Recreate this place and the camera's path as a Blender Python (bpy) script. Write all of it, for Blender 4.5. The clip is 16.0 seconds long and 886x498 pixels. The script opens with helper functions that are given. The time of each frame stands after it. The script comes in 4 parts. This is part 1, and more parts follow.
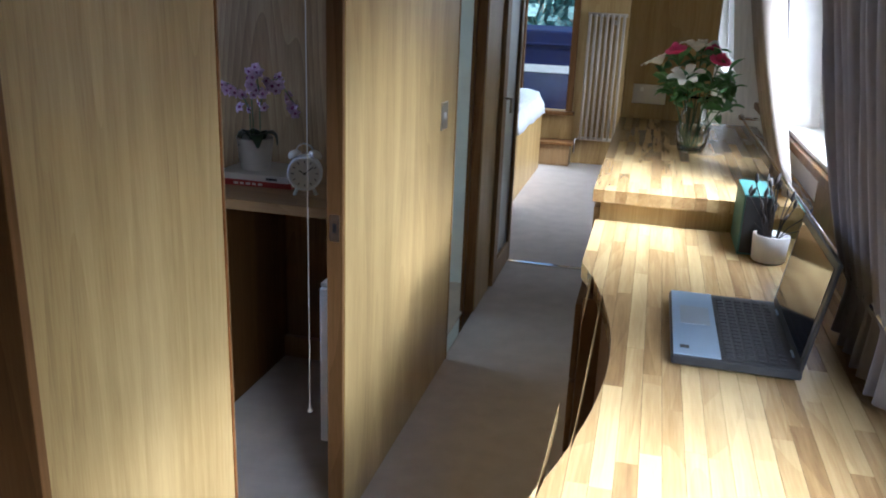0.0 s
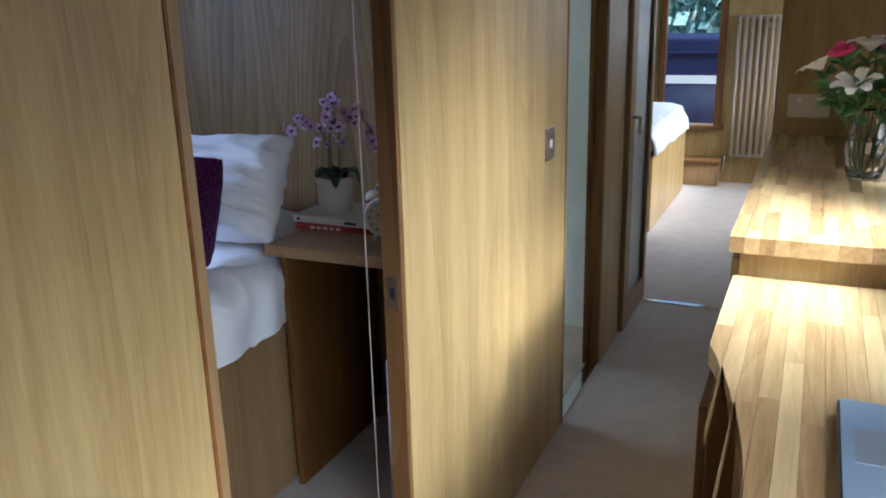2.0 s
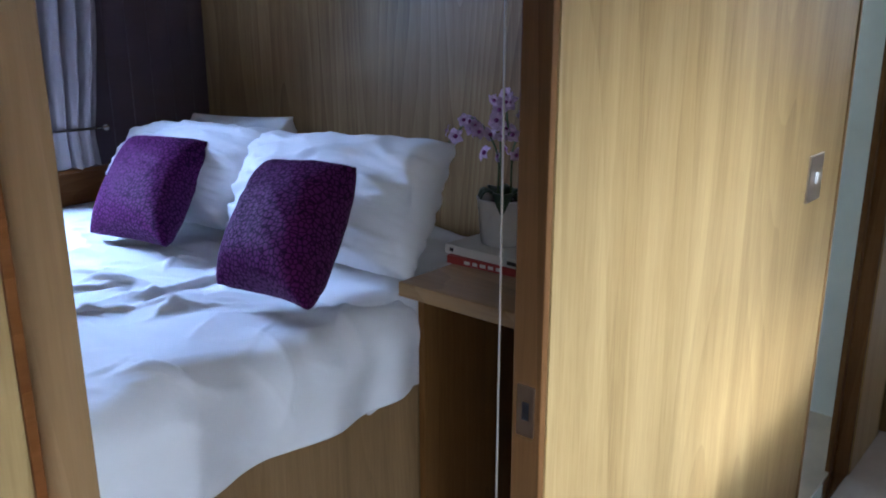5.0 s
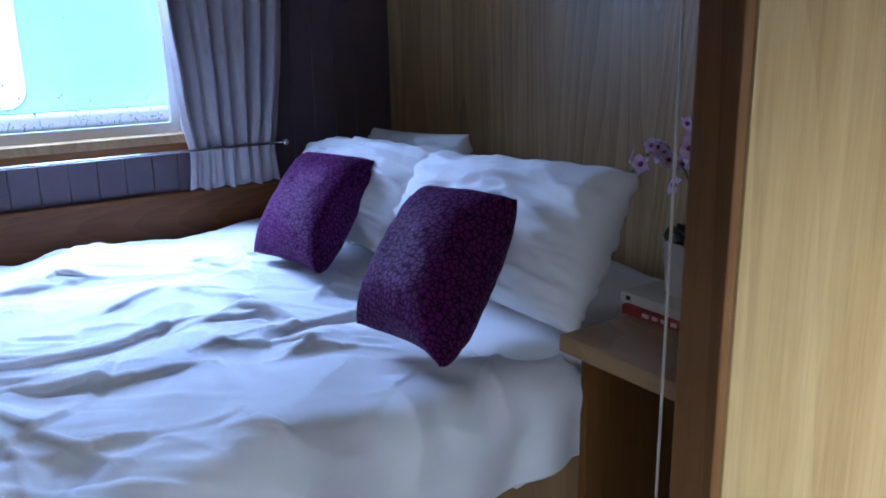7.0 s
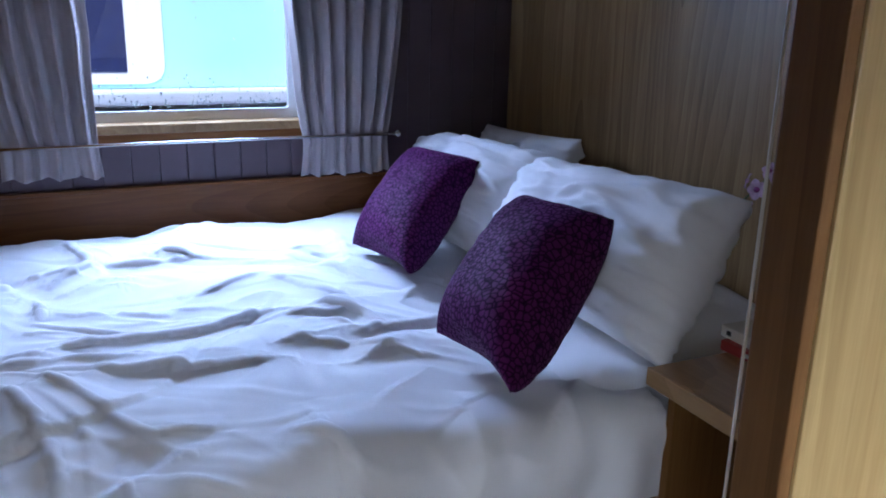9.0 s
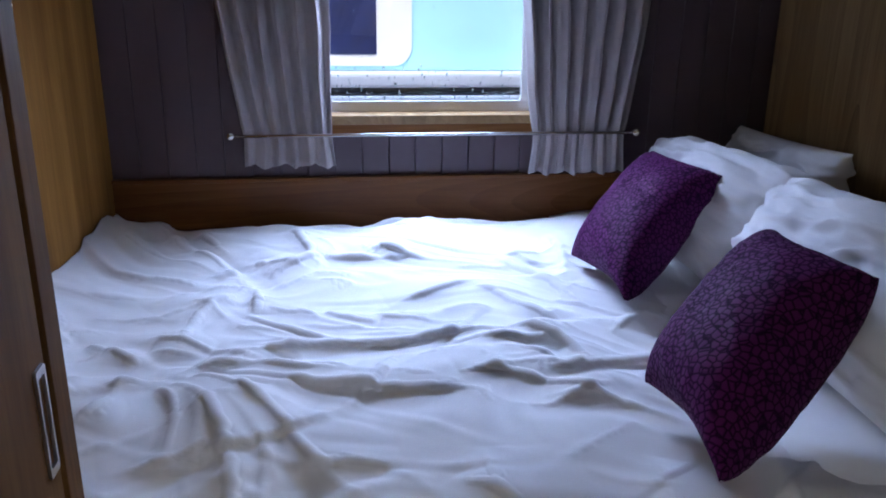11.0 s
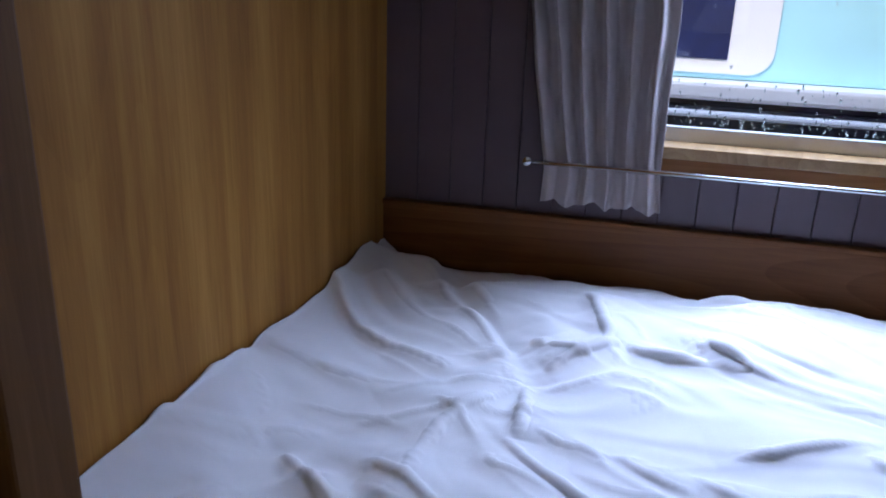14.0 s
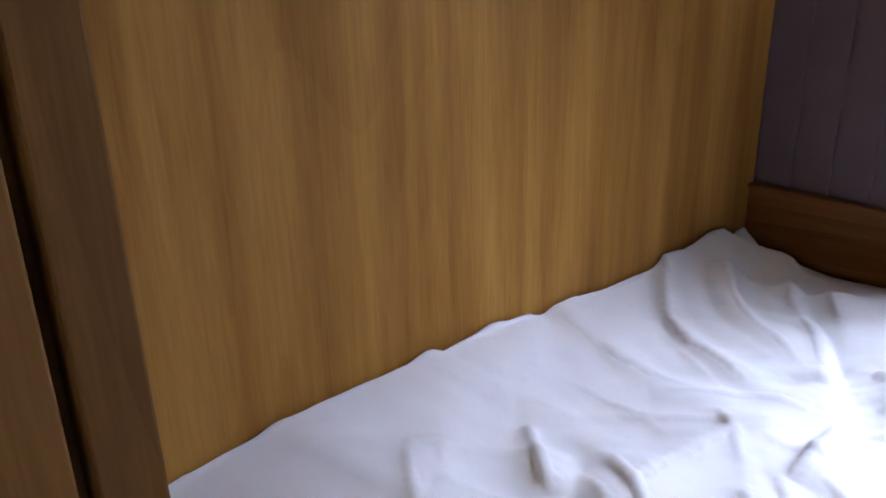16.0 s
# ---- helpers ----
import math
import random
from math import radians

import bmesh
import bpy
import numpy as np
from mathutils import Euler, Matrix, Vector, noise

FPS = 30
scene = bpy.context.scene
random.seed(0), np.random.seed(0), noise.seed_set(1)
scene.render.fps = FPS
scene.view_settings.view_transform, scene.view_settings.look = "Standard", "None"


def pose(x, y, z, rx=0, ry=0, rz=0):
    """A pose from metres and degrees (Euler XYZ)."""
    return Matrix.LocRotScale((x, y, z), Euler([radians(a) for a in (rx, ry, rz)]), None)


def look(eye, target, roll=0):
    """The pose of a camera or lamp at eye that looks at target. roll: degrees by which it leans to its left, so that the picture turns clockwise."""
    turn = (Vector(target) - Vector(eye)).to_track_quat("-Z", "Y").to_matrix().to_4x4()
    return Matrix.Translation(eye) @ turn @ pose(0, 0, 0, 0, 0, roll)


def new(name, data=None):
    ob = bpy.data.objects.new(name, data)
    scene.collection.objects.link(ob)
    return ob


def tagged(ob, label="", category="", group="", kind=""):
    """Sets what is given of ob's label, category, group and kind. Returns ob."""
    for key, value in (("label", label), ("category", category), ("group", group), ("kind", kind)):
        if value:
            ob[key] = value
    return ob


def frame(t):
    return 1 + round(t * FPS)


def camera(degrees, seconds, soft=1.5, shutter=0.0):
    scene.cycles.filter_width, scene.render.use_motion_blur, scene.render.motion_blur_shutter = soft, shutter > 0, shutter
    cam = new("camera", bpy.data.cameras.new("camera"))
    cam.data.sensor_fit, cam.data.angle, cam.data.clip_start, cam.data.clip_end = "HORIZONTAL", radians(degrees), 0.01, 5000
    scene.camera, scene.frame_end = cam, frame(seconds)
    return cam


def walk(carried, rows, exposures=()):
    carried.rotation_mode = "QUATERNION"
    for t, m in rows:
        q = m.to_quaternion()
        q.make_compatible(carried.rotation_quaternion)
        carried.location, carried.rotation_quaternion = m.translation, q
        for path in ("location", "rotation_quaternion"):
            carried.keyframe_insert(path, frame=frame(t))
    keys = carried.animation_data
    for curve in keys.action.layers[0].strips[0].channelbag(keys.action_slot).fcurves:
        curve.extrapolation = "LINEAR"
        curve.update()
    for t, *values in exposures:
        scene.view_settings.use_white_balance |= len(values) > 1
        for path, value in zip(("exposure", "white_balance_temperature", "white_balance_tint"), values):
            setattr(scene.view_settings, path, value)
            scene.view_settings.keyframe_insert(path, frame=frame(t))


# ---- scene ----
cam = camera(57.19, 16.0, soft=1.9)
PATH = [
    (0, (0.728, -0.315, 1.488), (0.274, 1.539, 0.889), 2.30),
    (0.5, (0.744, -0.176, 1.479), (0.174, 1.648, 0.889), 0.98),
    (1, (0.759, -0.052, 1.474), (0.076, 1.737, 0.897), -0.31),
    (1.5, (0.760, 0.051, 1.468), (0.006, 1.816, 0.904), -1.07),
    (2, (0.743, 0.162, 1.461), (-0.059, 1.906, 0.902), -1.47),
    (2.5, (0.696, 0.309, 1.451), (-0.158, 2.030, 0.894), -2.10),
    (3, (0.678, 0.401, 1.447), (-0.248, 2.083, 0.887), -2.55),
    (3.5, (0.666, 0.476, 1.446), (-0.343, 2.109, 0.883), -2.02),
    (3.7, (0.659, 0.522, 1.443), (-0.391, 2.127, 0.874), -1.39),
    (6, (0.415, 0.927, 1.350), (-1.004, 2.246, 0.848), -0.80),
    (6.5, (0.406, 0.984, 1.371), (-1.111, 2.183, 0.858), -1.20),
    (7, (0.383, 1.036, 1.383), (-1.212, 2.127, 0.867), -1.10),
    (7.5, (0.370, 1.039, 1.395), (-1.260, 2.078, 0.883), 0.20),
    (8, (0.364, 1.053, 1.394), (-1.300, 2.042, 0.890), 1.00),
    (8.5, (0.342, 1.080, 1.384), (-1.348, 2.028, 0.880), 2.00),
    (9, (0.360, 1.131, 1.416), (-1.377, 1.954, 0.867), 1.30),
    (9.5, (0.382, 1.180, 1.480), (-1.410, 1.818, 0.869), -0.40),
    (10, (0.365, 1.228, 1.492), (-1.486, 1.654, 0.863), -1.60),
    (10.2, (0.340, 1.235, 1.484), (-1.525, 1.606, 0.856), -1.10),
    (12.3, (-0.015, 1.269, 1.474), (-1.905, 1.328, 0.825), 1.08),
    (12.5, (-0.058, 1.285, 1.474), (-1.949, 1.286, 0.821), 0.83),
    (13, (-0.176, 1.262, 1.466), (-2.064, 1.137, 0.820), 0.67),
    (13.5, (-0.290, 1.234, 1.461), (-2.161, 0.957, 0.810), 1.08),
    (14, (-0.408, 1.206, 1.455), (-2.234, 0.735, 0.789), 1.95),
    (14.5, (-0.476, 1.211, 1.451), (-2.218, 0.508, 0.764), 1.59),
    (15, (-0.531, 1.279, 1.451), (-2.090, 0.252, 0.733), -0.98),
    (15.5, (-0.557, 1.376, 1.450), (-1.917, 0.097, 0.734), -3.80),
    (16, (-0.575, 1.399, 1.447), (-1.825, 0.023, 0.709), -1.45),
]
walk(cam, [(t, look(eye, target, roll)) for t, eye, target, roll in PATH],
     [(0, 0.15, 5250, 9), (3.7, 0.4, 5550, 9), (6.0, 0.05, 5050, 10), (8.5, -0.15, 5350, 12), (10.2, -0.28, 5950, 14), (13.5, -0.62, 6200, 15), (14.8, -0.45, 6600, 16), (16.0, 0.2, 7400, 16)])
scene.view_settings.exposure = 0.0

# ---- world and lights ----
world = bpy.data.worlds.new("sky")
scene.world = world
world.use_nodes = True
wt = world.node_tree
sky = wt.nodes.new("ShaderNodeTexSky")
sky.sky_type = "NISHITA"
sky.sun_disc = False
sky.sun_elevation = radians(37)
sky.sun_rotation = radians(109)
wt.nodes["Background"].inputs[1].default_value = 0.14
wt.links.new(sky.outputs[0], wt.nodes["Background"].inputs[0])


def sun_lamp(elevation, azimuth, strength, angle):
    data = bpy.data.lights.new("sun", "SUN")
    data.energy, data.angle, data.color = strength, radians(angle), (1.0, 0.95, 0.88)
    d = Vector((math.cos(radians(elevation)) * math.sin(radians(azimuth)), math.cos(radians(elevation)) * math.cos(radians(azimuth)), math.sin(radians(elevation))))
    ob = new("sun", data)
    ob.matrix_world = look(d * 20, (0, 0, 0))
    return ob


def window_light(name, eye, target, w, h, watts, color, spread):
    data = bpy.data.lights.new(name, "AREA")
    data.shape, data.size, data.size_y, data.spread = "RECTANGLE", w, h, radians(spread)
    data.energy, data.color = watts, color
    ob = new(name, data)
    ob.matrix_world = look(eye, target)
    return ob


sun_lamp(37, 109, 3.7, 7.0)
# Lamp added at an unseen window to brighten the near desk and panel.
window_light("daylight_near", (1.30, 0.25, 1.45), (0.72, 0.86, 0.75), 0.80, 0.40, 8.0, (0.93, 0.96, 1.0), 75)
window_light("daylight_desk", (1.27, 1.93, 1.60), (0.0, 1.98, 0.25), 0.50, 0.34, 9.0, (0.94, 0.97, 1.0), 80)
window_light("daylight_vase", (1.30, 2.45, 1.45), (0.3, 2.45, 0.80), 0.42, 0.54, 3.5, (0.95, 0.97, 1.0), 100)
window_light("daylight_bed", (-3.05, 1.53, 2.72), (-1.45, 1.45, 0.90), 2.4, 1.2, 165, (0.53, 0.68, 1.0), 150)
window_light("daylight_bed_upper", (-2.362, 1.53, 1.675), (-1.2, 1.50, 0.80), 0.62, 0.20, 12, (0.52, 0.66, 1.0), 115)
window_light("daylight_far", (1.30, 5.9, 1.45), (-0.6, 5.9, 0.70), 1.4, 0.54, 10, (0.97, 0.98, 1.0), 150)
# Lamp added at an unseen window to brighten the bathroom.
window_light("daylight_bath", (-2.365, 3.20, 1.50), (-0.4, 3.25, 0.9), 0.44, 0.40, 6, (0.92, 0.98, 1.0), 150)
window_light("daylight_stern", (-0.25, 7.95, 2.45), (0.05, 6.3, 0.5), 0.9, 0.7, 30, (0.88, 0.97, 1.0), 140)

# ---- plan ----
HULL_W = -2.300
HULL_E = 1.20
FOOT_Y = 0.562
HEAD_Y = 2.643
PART_Y0 = 1.575
PART_Y1 = 2.783
CEIL = 2.06
BED_Z = 0.745
BED_X = -0.70
DESK_Z = 0.889
TOP_Z = 0.979
END_Y = 7.40


# ---- materials ----
def base(name, rough=0.5, metal=0.0):
    m = bpy.data.materials.new(name)
    m.use_nodes = True
    b = m.node_tree.nodes["Principled BSDF"]
    b.inputs["Roughness"].default_value = rough
    b.inputs["Metallic"].default_value = metal
    return m, m.node_tree, b


def add(nt, kind, **inputs):
    n = nt.nodes.new(kind)
    for key, value in inputs.items():
        n.inputs[key].default_value = value
    return n


def ramp(nt, stops):
    n = nt.nodes.new("ShaderNodeValToRGB")
    while len(n.color_ramp.elements) < len(stops):
        n.color_ramp.elements.new(0.5)
    for e, (p, c) in zip(n.color_ramp.elements, stops):
        e.position, e.color = p, (*c, 1)
    return n


def wood(name, dark, mid, light, axis="z", rough=0.38, scale=1.0, random_tint=0.0, figure=1.0, gloss=0.35, band=0.62, fine=0.42, pore=0.25, leaf=0.0, spec=0.3):
    m, nt, b = base(name, rough)
    co = nt.nodes.new("ShaderNodeTexCoord")
    stretch = {"x": (0.05, 1, 1), "y": (1, 0.05, 1), "z": (1, 1, 0.05)}[axis]
    info = nt.nodes.new("ShaderNodeObjectInfo")
    shift = nt.nodes.new("ShaderNodeVectorMath")
    shift.operation = "MULTIPLY_ADD"
    shift.inputs[1].default_value = (31.0, 17.0, 23.0)
    if random_tint:
        nt.links.new(info.outputs["Random"], shift.inputs[0])
    else:
        shift.inputs[0].default_value = (0.31, 0.47, 0.11)
    nt.links.new(co.outputs["Object"], shift.inputs[2])

    def field(mult, detail, distortion):
        mp = nt.nodes.new("ShaderNodeMapping")
        mp.inputs["Scale"].default_value = [k * mult * scale for k in stretch]
        nt.links.new(shift.outputs[0], mp.inputs[0])
        n = add(nt, "ShaderNodeTexNoise", Scale=1.0, Detail=detail, Roughness=0.6, Distortion=distortion)
        nt.links.new(mp.outputs[0], n.inputs["Vector"])
        return n

    broad = field(11, 1.5, 0.25)
    grain = field(70, 4, 0.3)
    pores = field(260, 2, 0.0)
    mp = nt.nodes.new("ShaderNodeMapping")
    mp.inputs["Scale"].default_value = [(k if k == 1 else 0.10) * 3.0 * scale for k in stretch]
    nt.links.new(shift.outputs[0], mp.inputs[0])
    warp = add(nt, "ShaderNodeTexNoise", Scale=1.0, Detail=1.0, Roughness=0.4, Distortion=0.3)
    nt.links.new(mp.outputs[0], warp.inputs["Vector"])
    rings = nt.nodes.new("ShaderNodeMath")
    rings.operation = "MULTIPLY"
    rings.inputs[1].default_value = 26.0
    nt.links.new(warp.outputs[0], rings.inputs[0])
    saw = nt.nodes.new("ShaderNodeMath")
    saw.operation = "FRACT"
    nt.links.new(rings.outputs[0], saw.inputs[0])

    def blend(a, c, k):
        n = nt.nodes.new("ShaderNodeMath")
        n.operation = "MULTIPLY_ADD"
        n.inputs[1].default_value = k
        nt.links.new(c, n.inputs[0])
        if isinstance(a, float):
            n.inputs[2].default_value = a
        else:
            nt.links.new(a, n.inputs[2])
        return n.outputs[0]

    v = blend(0.5 - (band + fine + pore + 0.17 * figure) * 0.5, broad.outputs[0], band)
    v = blend(v, grain.outputs[0], fine)
    v = blend(v, saw.outputs[0], 0.17 * figure)
    v = blend(v, pores.outputs[0], pore)
    if random_tint:
        v = blend(v, info.outputs["Random"], random_tint)
        v = blend(v, v, -random_tint * 0.4)
    if leaf:
        across = add(nt, "ShaderNodeVectorMath")
        across.operation = "DOT_PRODUCT"
        across.inputs[1].default_value = (7.4, 7.4, 0.0)
        nt.links.new(shift.outputs[0], across.inputs[0])
        whole = nt.nodes.new("ShaderNodeMath")
        whole.operation = "FLOOR"
        nt.links.new(across.outputs["Value"], whole.inputs[0])
        tone = nt.nodes.new("ShaderNodeTexWhiteNoise")
        tone.noise_dimensions = "1D"
        nt.links.new(whole.outputs[0], tone.inputs["W"])
        v = blend(v, tone.outputs["Value"], leaf)
        v = blend(v, v, -leaf * 0.5)
    r = ramp(nt, [(0.18, dark), (0.48, mid), (0.78, light)])
    nt.links.new(v, r.inputs[0])
    nt.links.new(r.outputs[0], b.inputs["Base Color"])
    bump = add(nt, "ShaderNodeBump", Strength=0.12, Distance=0.002)
    nt.links.new(grain.outputs[0], bump.inputs["Height"])
    nt.links.new(bump.outputs[0], b.inputs["Normal"])
    b.inputs["Specular IOR Level"].default_value = spec
    b.inputs["Coat Weight"].default_value = gloss
    b.inputs["Coat Roughness"].default_value = 0.22
    return m


def paint(name, color, rough=0.5, metal=0.0, mottle=0.12, size=6.0, bump=0.05, grain=300.0):
    m, nt, b = base(name, rough, metal)
    co = nt.nodes.new("ShaderNodeTexCoord")
    big = add(nt, "ShaderNodeTexNoise", Scale=size, Detail=4.0, Roughness=0.6)
    fine = add(nt, "ShaderNodeTexNoise", Scale=grain, Detail=2.0, Roughness=0.6)
    for n in (big, fine):
        nt.links.new(co.outputs["Object"], n.inputs["Vector"])
    lo = tuple(c * (1 - mottle) for c in color)
    hi = tuple(min(1, c * (1 + mottle)) for c in color)
    r = ramp(nt, [(0.3, lo), (0.7, hi)])
    nt.links.new(big.outputs[0], r.inputs[0])
    nt.links.new(r.outputs[0], b.inputs["Base Color"])
    bp = add(nt, "ShaderNodeBump", Strength=bump, Distance=0.002)
    nt.links.new(fine.outputs[0], bp.inputs["Height"])
    nt.links.new(bp.outputs[0], b.inputs["Normal"])
    return m


def cloth(name, color, weave=900.0, rough=0.9, mottle=0.06, sheen=0.2, bump=0.15):
    m = paint(name, color, rough, 0.0, mottle, 9.0, bump, weave)
    m.node_tree.nodes["Principled BSDF"].inputs["Sheen Weight"].default_value = sheen
    return m


def glass(name, color=(1, 1, 1), rough=0.0):
    m, nt, b = base(name, rough)
    b.inputs["Base Color"].default_value = (*color, 1)
    b.inputs["Transmission Weight"].default_value = 1.0
    b.inputs["IOR"].default_value = 1.45
    return m


def brocade(name):
    m, nt, b = base(name, 0.45)
    co = nt.nodes.new("ShaderNodeTexCoord")
    vor = add(nt, "ShaderNodeTexVoronoi", Scale=78.0)
    vor.feature = "DISTANCE_TO_EDGE"
    nt.links.new(co.outputs["Object"], vor.inputs["Vector"])
    r = ramp(nt, [(0.02, (0.020, 0.003, 0.022)), (0.18, (0.090, 0.012, 0.080))])
    nt.links.new(vor.outputs["Distance"], r.inputs[0])
    nt.links.new(r.outputs[0], b.inputs["Base Color"])
    rr = ramp(nt, [(0.03, (0.85, 0.85, 0.85)), (0.16, (0.55, 0.55, 0.55))])
    nt.links.new(vor.outputs["Distance"], rr.inputs[0])
    nt.links.new(rr.outputs[0], b.inputs["Roughness"])
    bp = add(nt, "ShaderNodeBump", Strength=0.3, Distance=0.002)
    nt.links.new(vor.outputs["Distance"], bp.inputs["Height"])
    nt.links.new(bp.outputs[0], b.inputs["Normal"])
    b.inputs["Specular IOR Level"].default_value = 0.05
    b.inputs["Sheen Weight"].default_value = 0.04
    b.inputs["Sheen Tint"].default_value = (0.6, 0.3, 0.7, 1)
    return m


OAK_PANEL = wood("oak_panel", (0.20, 0.120, 0.040), (0.335, 0.225, 0.088), (0.45, 0.325, 0.142), figure=0.75, gloss=0.15, band=0.62, fine=0.34, pore=0.40, leaf=0.14)
OAK_FOOT = wood("oak_foot_panel", (0.150, 0.056, 0.010), (0.305, 0.136, 0.028), (0.48, 0.248, 0.062), figure=0.2, gloss=0.0, band=0.95, rough=0.62, fine=0.26, pore=0.22, leaf=0.10, spec=0.12)
OAK_HEAD = wood("oak_crown_panel", (0.13, 0.072, 0.028), (0.27, 0.165, 0.070), (0.42, 0.28, 0.130), figure=1.2, gloss=0.08, fine=0.36, band=0.5, pore=0.32, leaf=0.06, spec=0.35)
OAK_TRIM = wood("oak_trim", (0.16, 0.095, 0.040), (0.26, 0.16, 0.070), (0.35, 0.225, 0.105), figure=0.5, gloss=0.2)
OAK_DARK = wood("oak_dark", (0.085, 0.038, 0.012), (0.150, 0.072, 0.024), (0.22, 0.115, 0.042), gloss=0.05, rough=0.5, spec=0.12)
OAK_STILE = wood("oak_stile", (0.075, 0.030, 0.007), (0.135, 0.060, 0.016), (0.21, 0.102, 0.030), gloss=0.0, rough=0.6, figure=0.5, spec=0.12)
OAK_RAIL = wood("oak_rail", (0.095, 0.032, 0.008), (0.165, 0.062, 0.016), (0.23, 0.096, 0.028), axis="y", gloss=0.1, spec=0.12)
OAK_SHELF = wood("oak_shelf", (0.20, 0.115, 0.045), (0.33, 0.20, 0.085), (0.44, 0.28, 0.13), axis="x")
STAVE = wood("oak_stave", (0.15, 0.080, 0.030), (0.36, 0.225, 0.095), (0.58, 0.42, 0.20), axis="y", rough=0.22, random_tint=0.5, spec=0.5, figure=0.5, gloss=0.5)
CARPET = cloth("carpet", (0.47, 0.42, 0.385), weave=420.0, mottle=0.10, bump=0.8)
CEILING = paint("ceiling_cream", (0.50, 0.46, 0.39), 0.6)
HULL_WHITE = paint("hull_white", (0.80, 0.79, 0.76), 0.5)
PLUM = paint("plum_paint", (0.095, 0.061, 0.068), 0.5, mottle=0.10, size=4.0)
DUVET = cloth("duvet_cotton", (0.82, 0.82, 0.83), weave=1400.0, mottle=0.02, sheen=0.0, bump=0.02)
PILLOW = cloth("pillow_cotton", (0.78, 0.77, 0.78), weave=1400.0, mottle=0.03, sheen=0.1, bump=0.05)
PURPLE = brocade("purple_brocade")
# Darker than the linen curtain: backlit shade is put into this colour.
CURTAIN_BACKLIT = cloth("curtain_beige_backlit", (0.27, 0.23, 0.20), weave=700.0, mottle=0.08, sheen=0.1, bump=0.25)
CURTAIN = cloth("curtain_linen", (0.40, 0.345, 0.335), weave=700.0, mottle=0.07, sheen=0.3, bump=0.25)
STEEL = paint("satin_steel", (0.62, 0.60, 0.58), 0.3, 1.0, 0.05)
CHROME = paint("chrome", (0.8, 0.8, 0.8), 0.1, 1.0, 0.02, bump=0.0)
WHITE = paint("white_enamel", (0.78, 0.78, 0.76), 0.35, mottle=0.04)
# Cream enamel toned down: the far cabin's dimness is in this colour.
RADIATOR = paint("radiator_cream_dimmed", (0.36, 0.31, 0.25), 0.45, mottle=0.06)
CREAM = paint("cream_enamel", (0.66, 0.60, 0.50), 0.45, mottle=0.05)
BLACK = paint("black_plastic", (0.016, 0.016, 0.018), 0.4, mottle=0.2)
SCREEN = paint("black_screen", (0.012, 0.012, 0.014), 0.08, mottle=0.05, bump=0.0)
# Lightened silver-blue: the window's reflection is put into the shell colour.
ALU = paint("laptop_shell", (0.34, 0.45, 0.58), 0.35, 0.5, 0.06)
ALU_PAD = paint("laptop_touchpad", (0.36, 0.42, 0.48), 0.3, 0.5, 0.04)
LENS = glass("clear_glass")
FROST = glass("frosted_glass", (0.85, 0.93, 0.93), 0.35)
WATER = glass("water", (0.97, 1.0, 0.98))
POT = paint("pot_glaze", (0.70, 0.67, 0.63), 0.4, mottle=0.10, size=14)
LEAF = paint("leaf", (0.075, 0.19, 0.055), 0.45, mottle=0.4, size=30)
LEAF_DARK = paint("orchid_leaf", (0.02, 0.05, 0.02), 0.35, mottle=0.3, size=20)
STEM = paint("stem", (0.07, 0.12, 0.04), 0.6, mottle=0.2)
ROSE = paint("rose_petal", (0.88, 0.10, 0.28), 0.6, mottle=0.25, size=60)
LILY = paint("lily_petal", (0.88, 0.85, 0.80), 0.5, mottle=0.08, size=40)
ORCHID = paint("orchid_petal", (0.60, 0.42, 0.58), 0.6, mottle=0.35, size=110)
ORCHID_EYE = paint("orchid_lip", (0.22, 0.03, 0.17), 0.6, mottle=0.3, size=60)
DRY = paint("dried_flower", (0.055, 0.045, 0.045), 0.8, mottle=0.3, size=60)
TEAL_BOX = paint("teal_card", (0.03, 0.11, 0.10), 0.6, mottle=0.15)
BOOK_WHITE = paint("book_jacket_white", (0.66, 0.63, 0.57), 0.5, mottle=0.05)
BOOK_RED = paint("book_jacket_red", (0.30, 0.03, 0.025), 0.5, mottle=0.1)
PAPER = paint("paper_pages", (0.62, 0.56, 0.46), 0.8, mottle=0.1, size=60)
INK = paint("ink", (0.02, 0.02, 0.022), 0.6)
BATH = paint("bathroom_panel", (0.82, 0.87, 0.84), 0.3, mottle=0.05)
TILE = paint("bath_floor_tile", (0.52, 0.44, 0.34), 0.4, mottle=0.15)
CORD = cloth("pull_cord", (0.62, 0.55, 0.46), weave=2000.0)
ALU_FRAME = paint("window_aluminium", (0.70, 0.70, 0.70), 0.35, 0.6, 0.05)
BOAT_TEAL = paint("boat_teal", (0.48, 0.86, 0.92), 0.4, mottle=0.08, size=2)
BOAT_WHITE = paint("boat_white", (0.93, 0.93, 0.93), 0.5, mottle=0.03)
BOAT_NAVY = paint("boat_navy", (0.008, 0.016, 0.085), 0.55, mottle=0.3, size=8)
HULL_BLACK = paint("boat_hull_wet", (0.02, 0.03, 0.05), 0.3, mottle=0.6, size=60)
FOLIAGE = paint("far_hedge", (0.42, 0.68, 0.62), 0.9, mottle=0.5, size=6)
SHEET = cloth("quilted_cover", (0.62, 0.66, 0.72), weave=500.0)
GREEN_WATER = paint("canal_water", (0.03, 0.05, 0.05), 0.1, mottle=0.3, size=2)


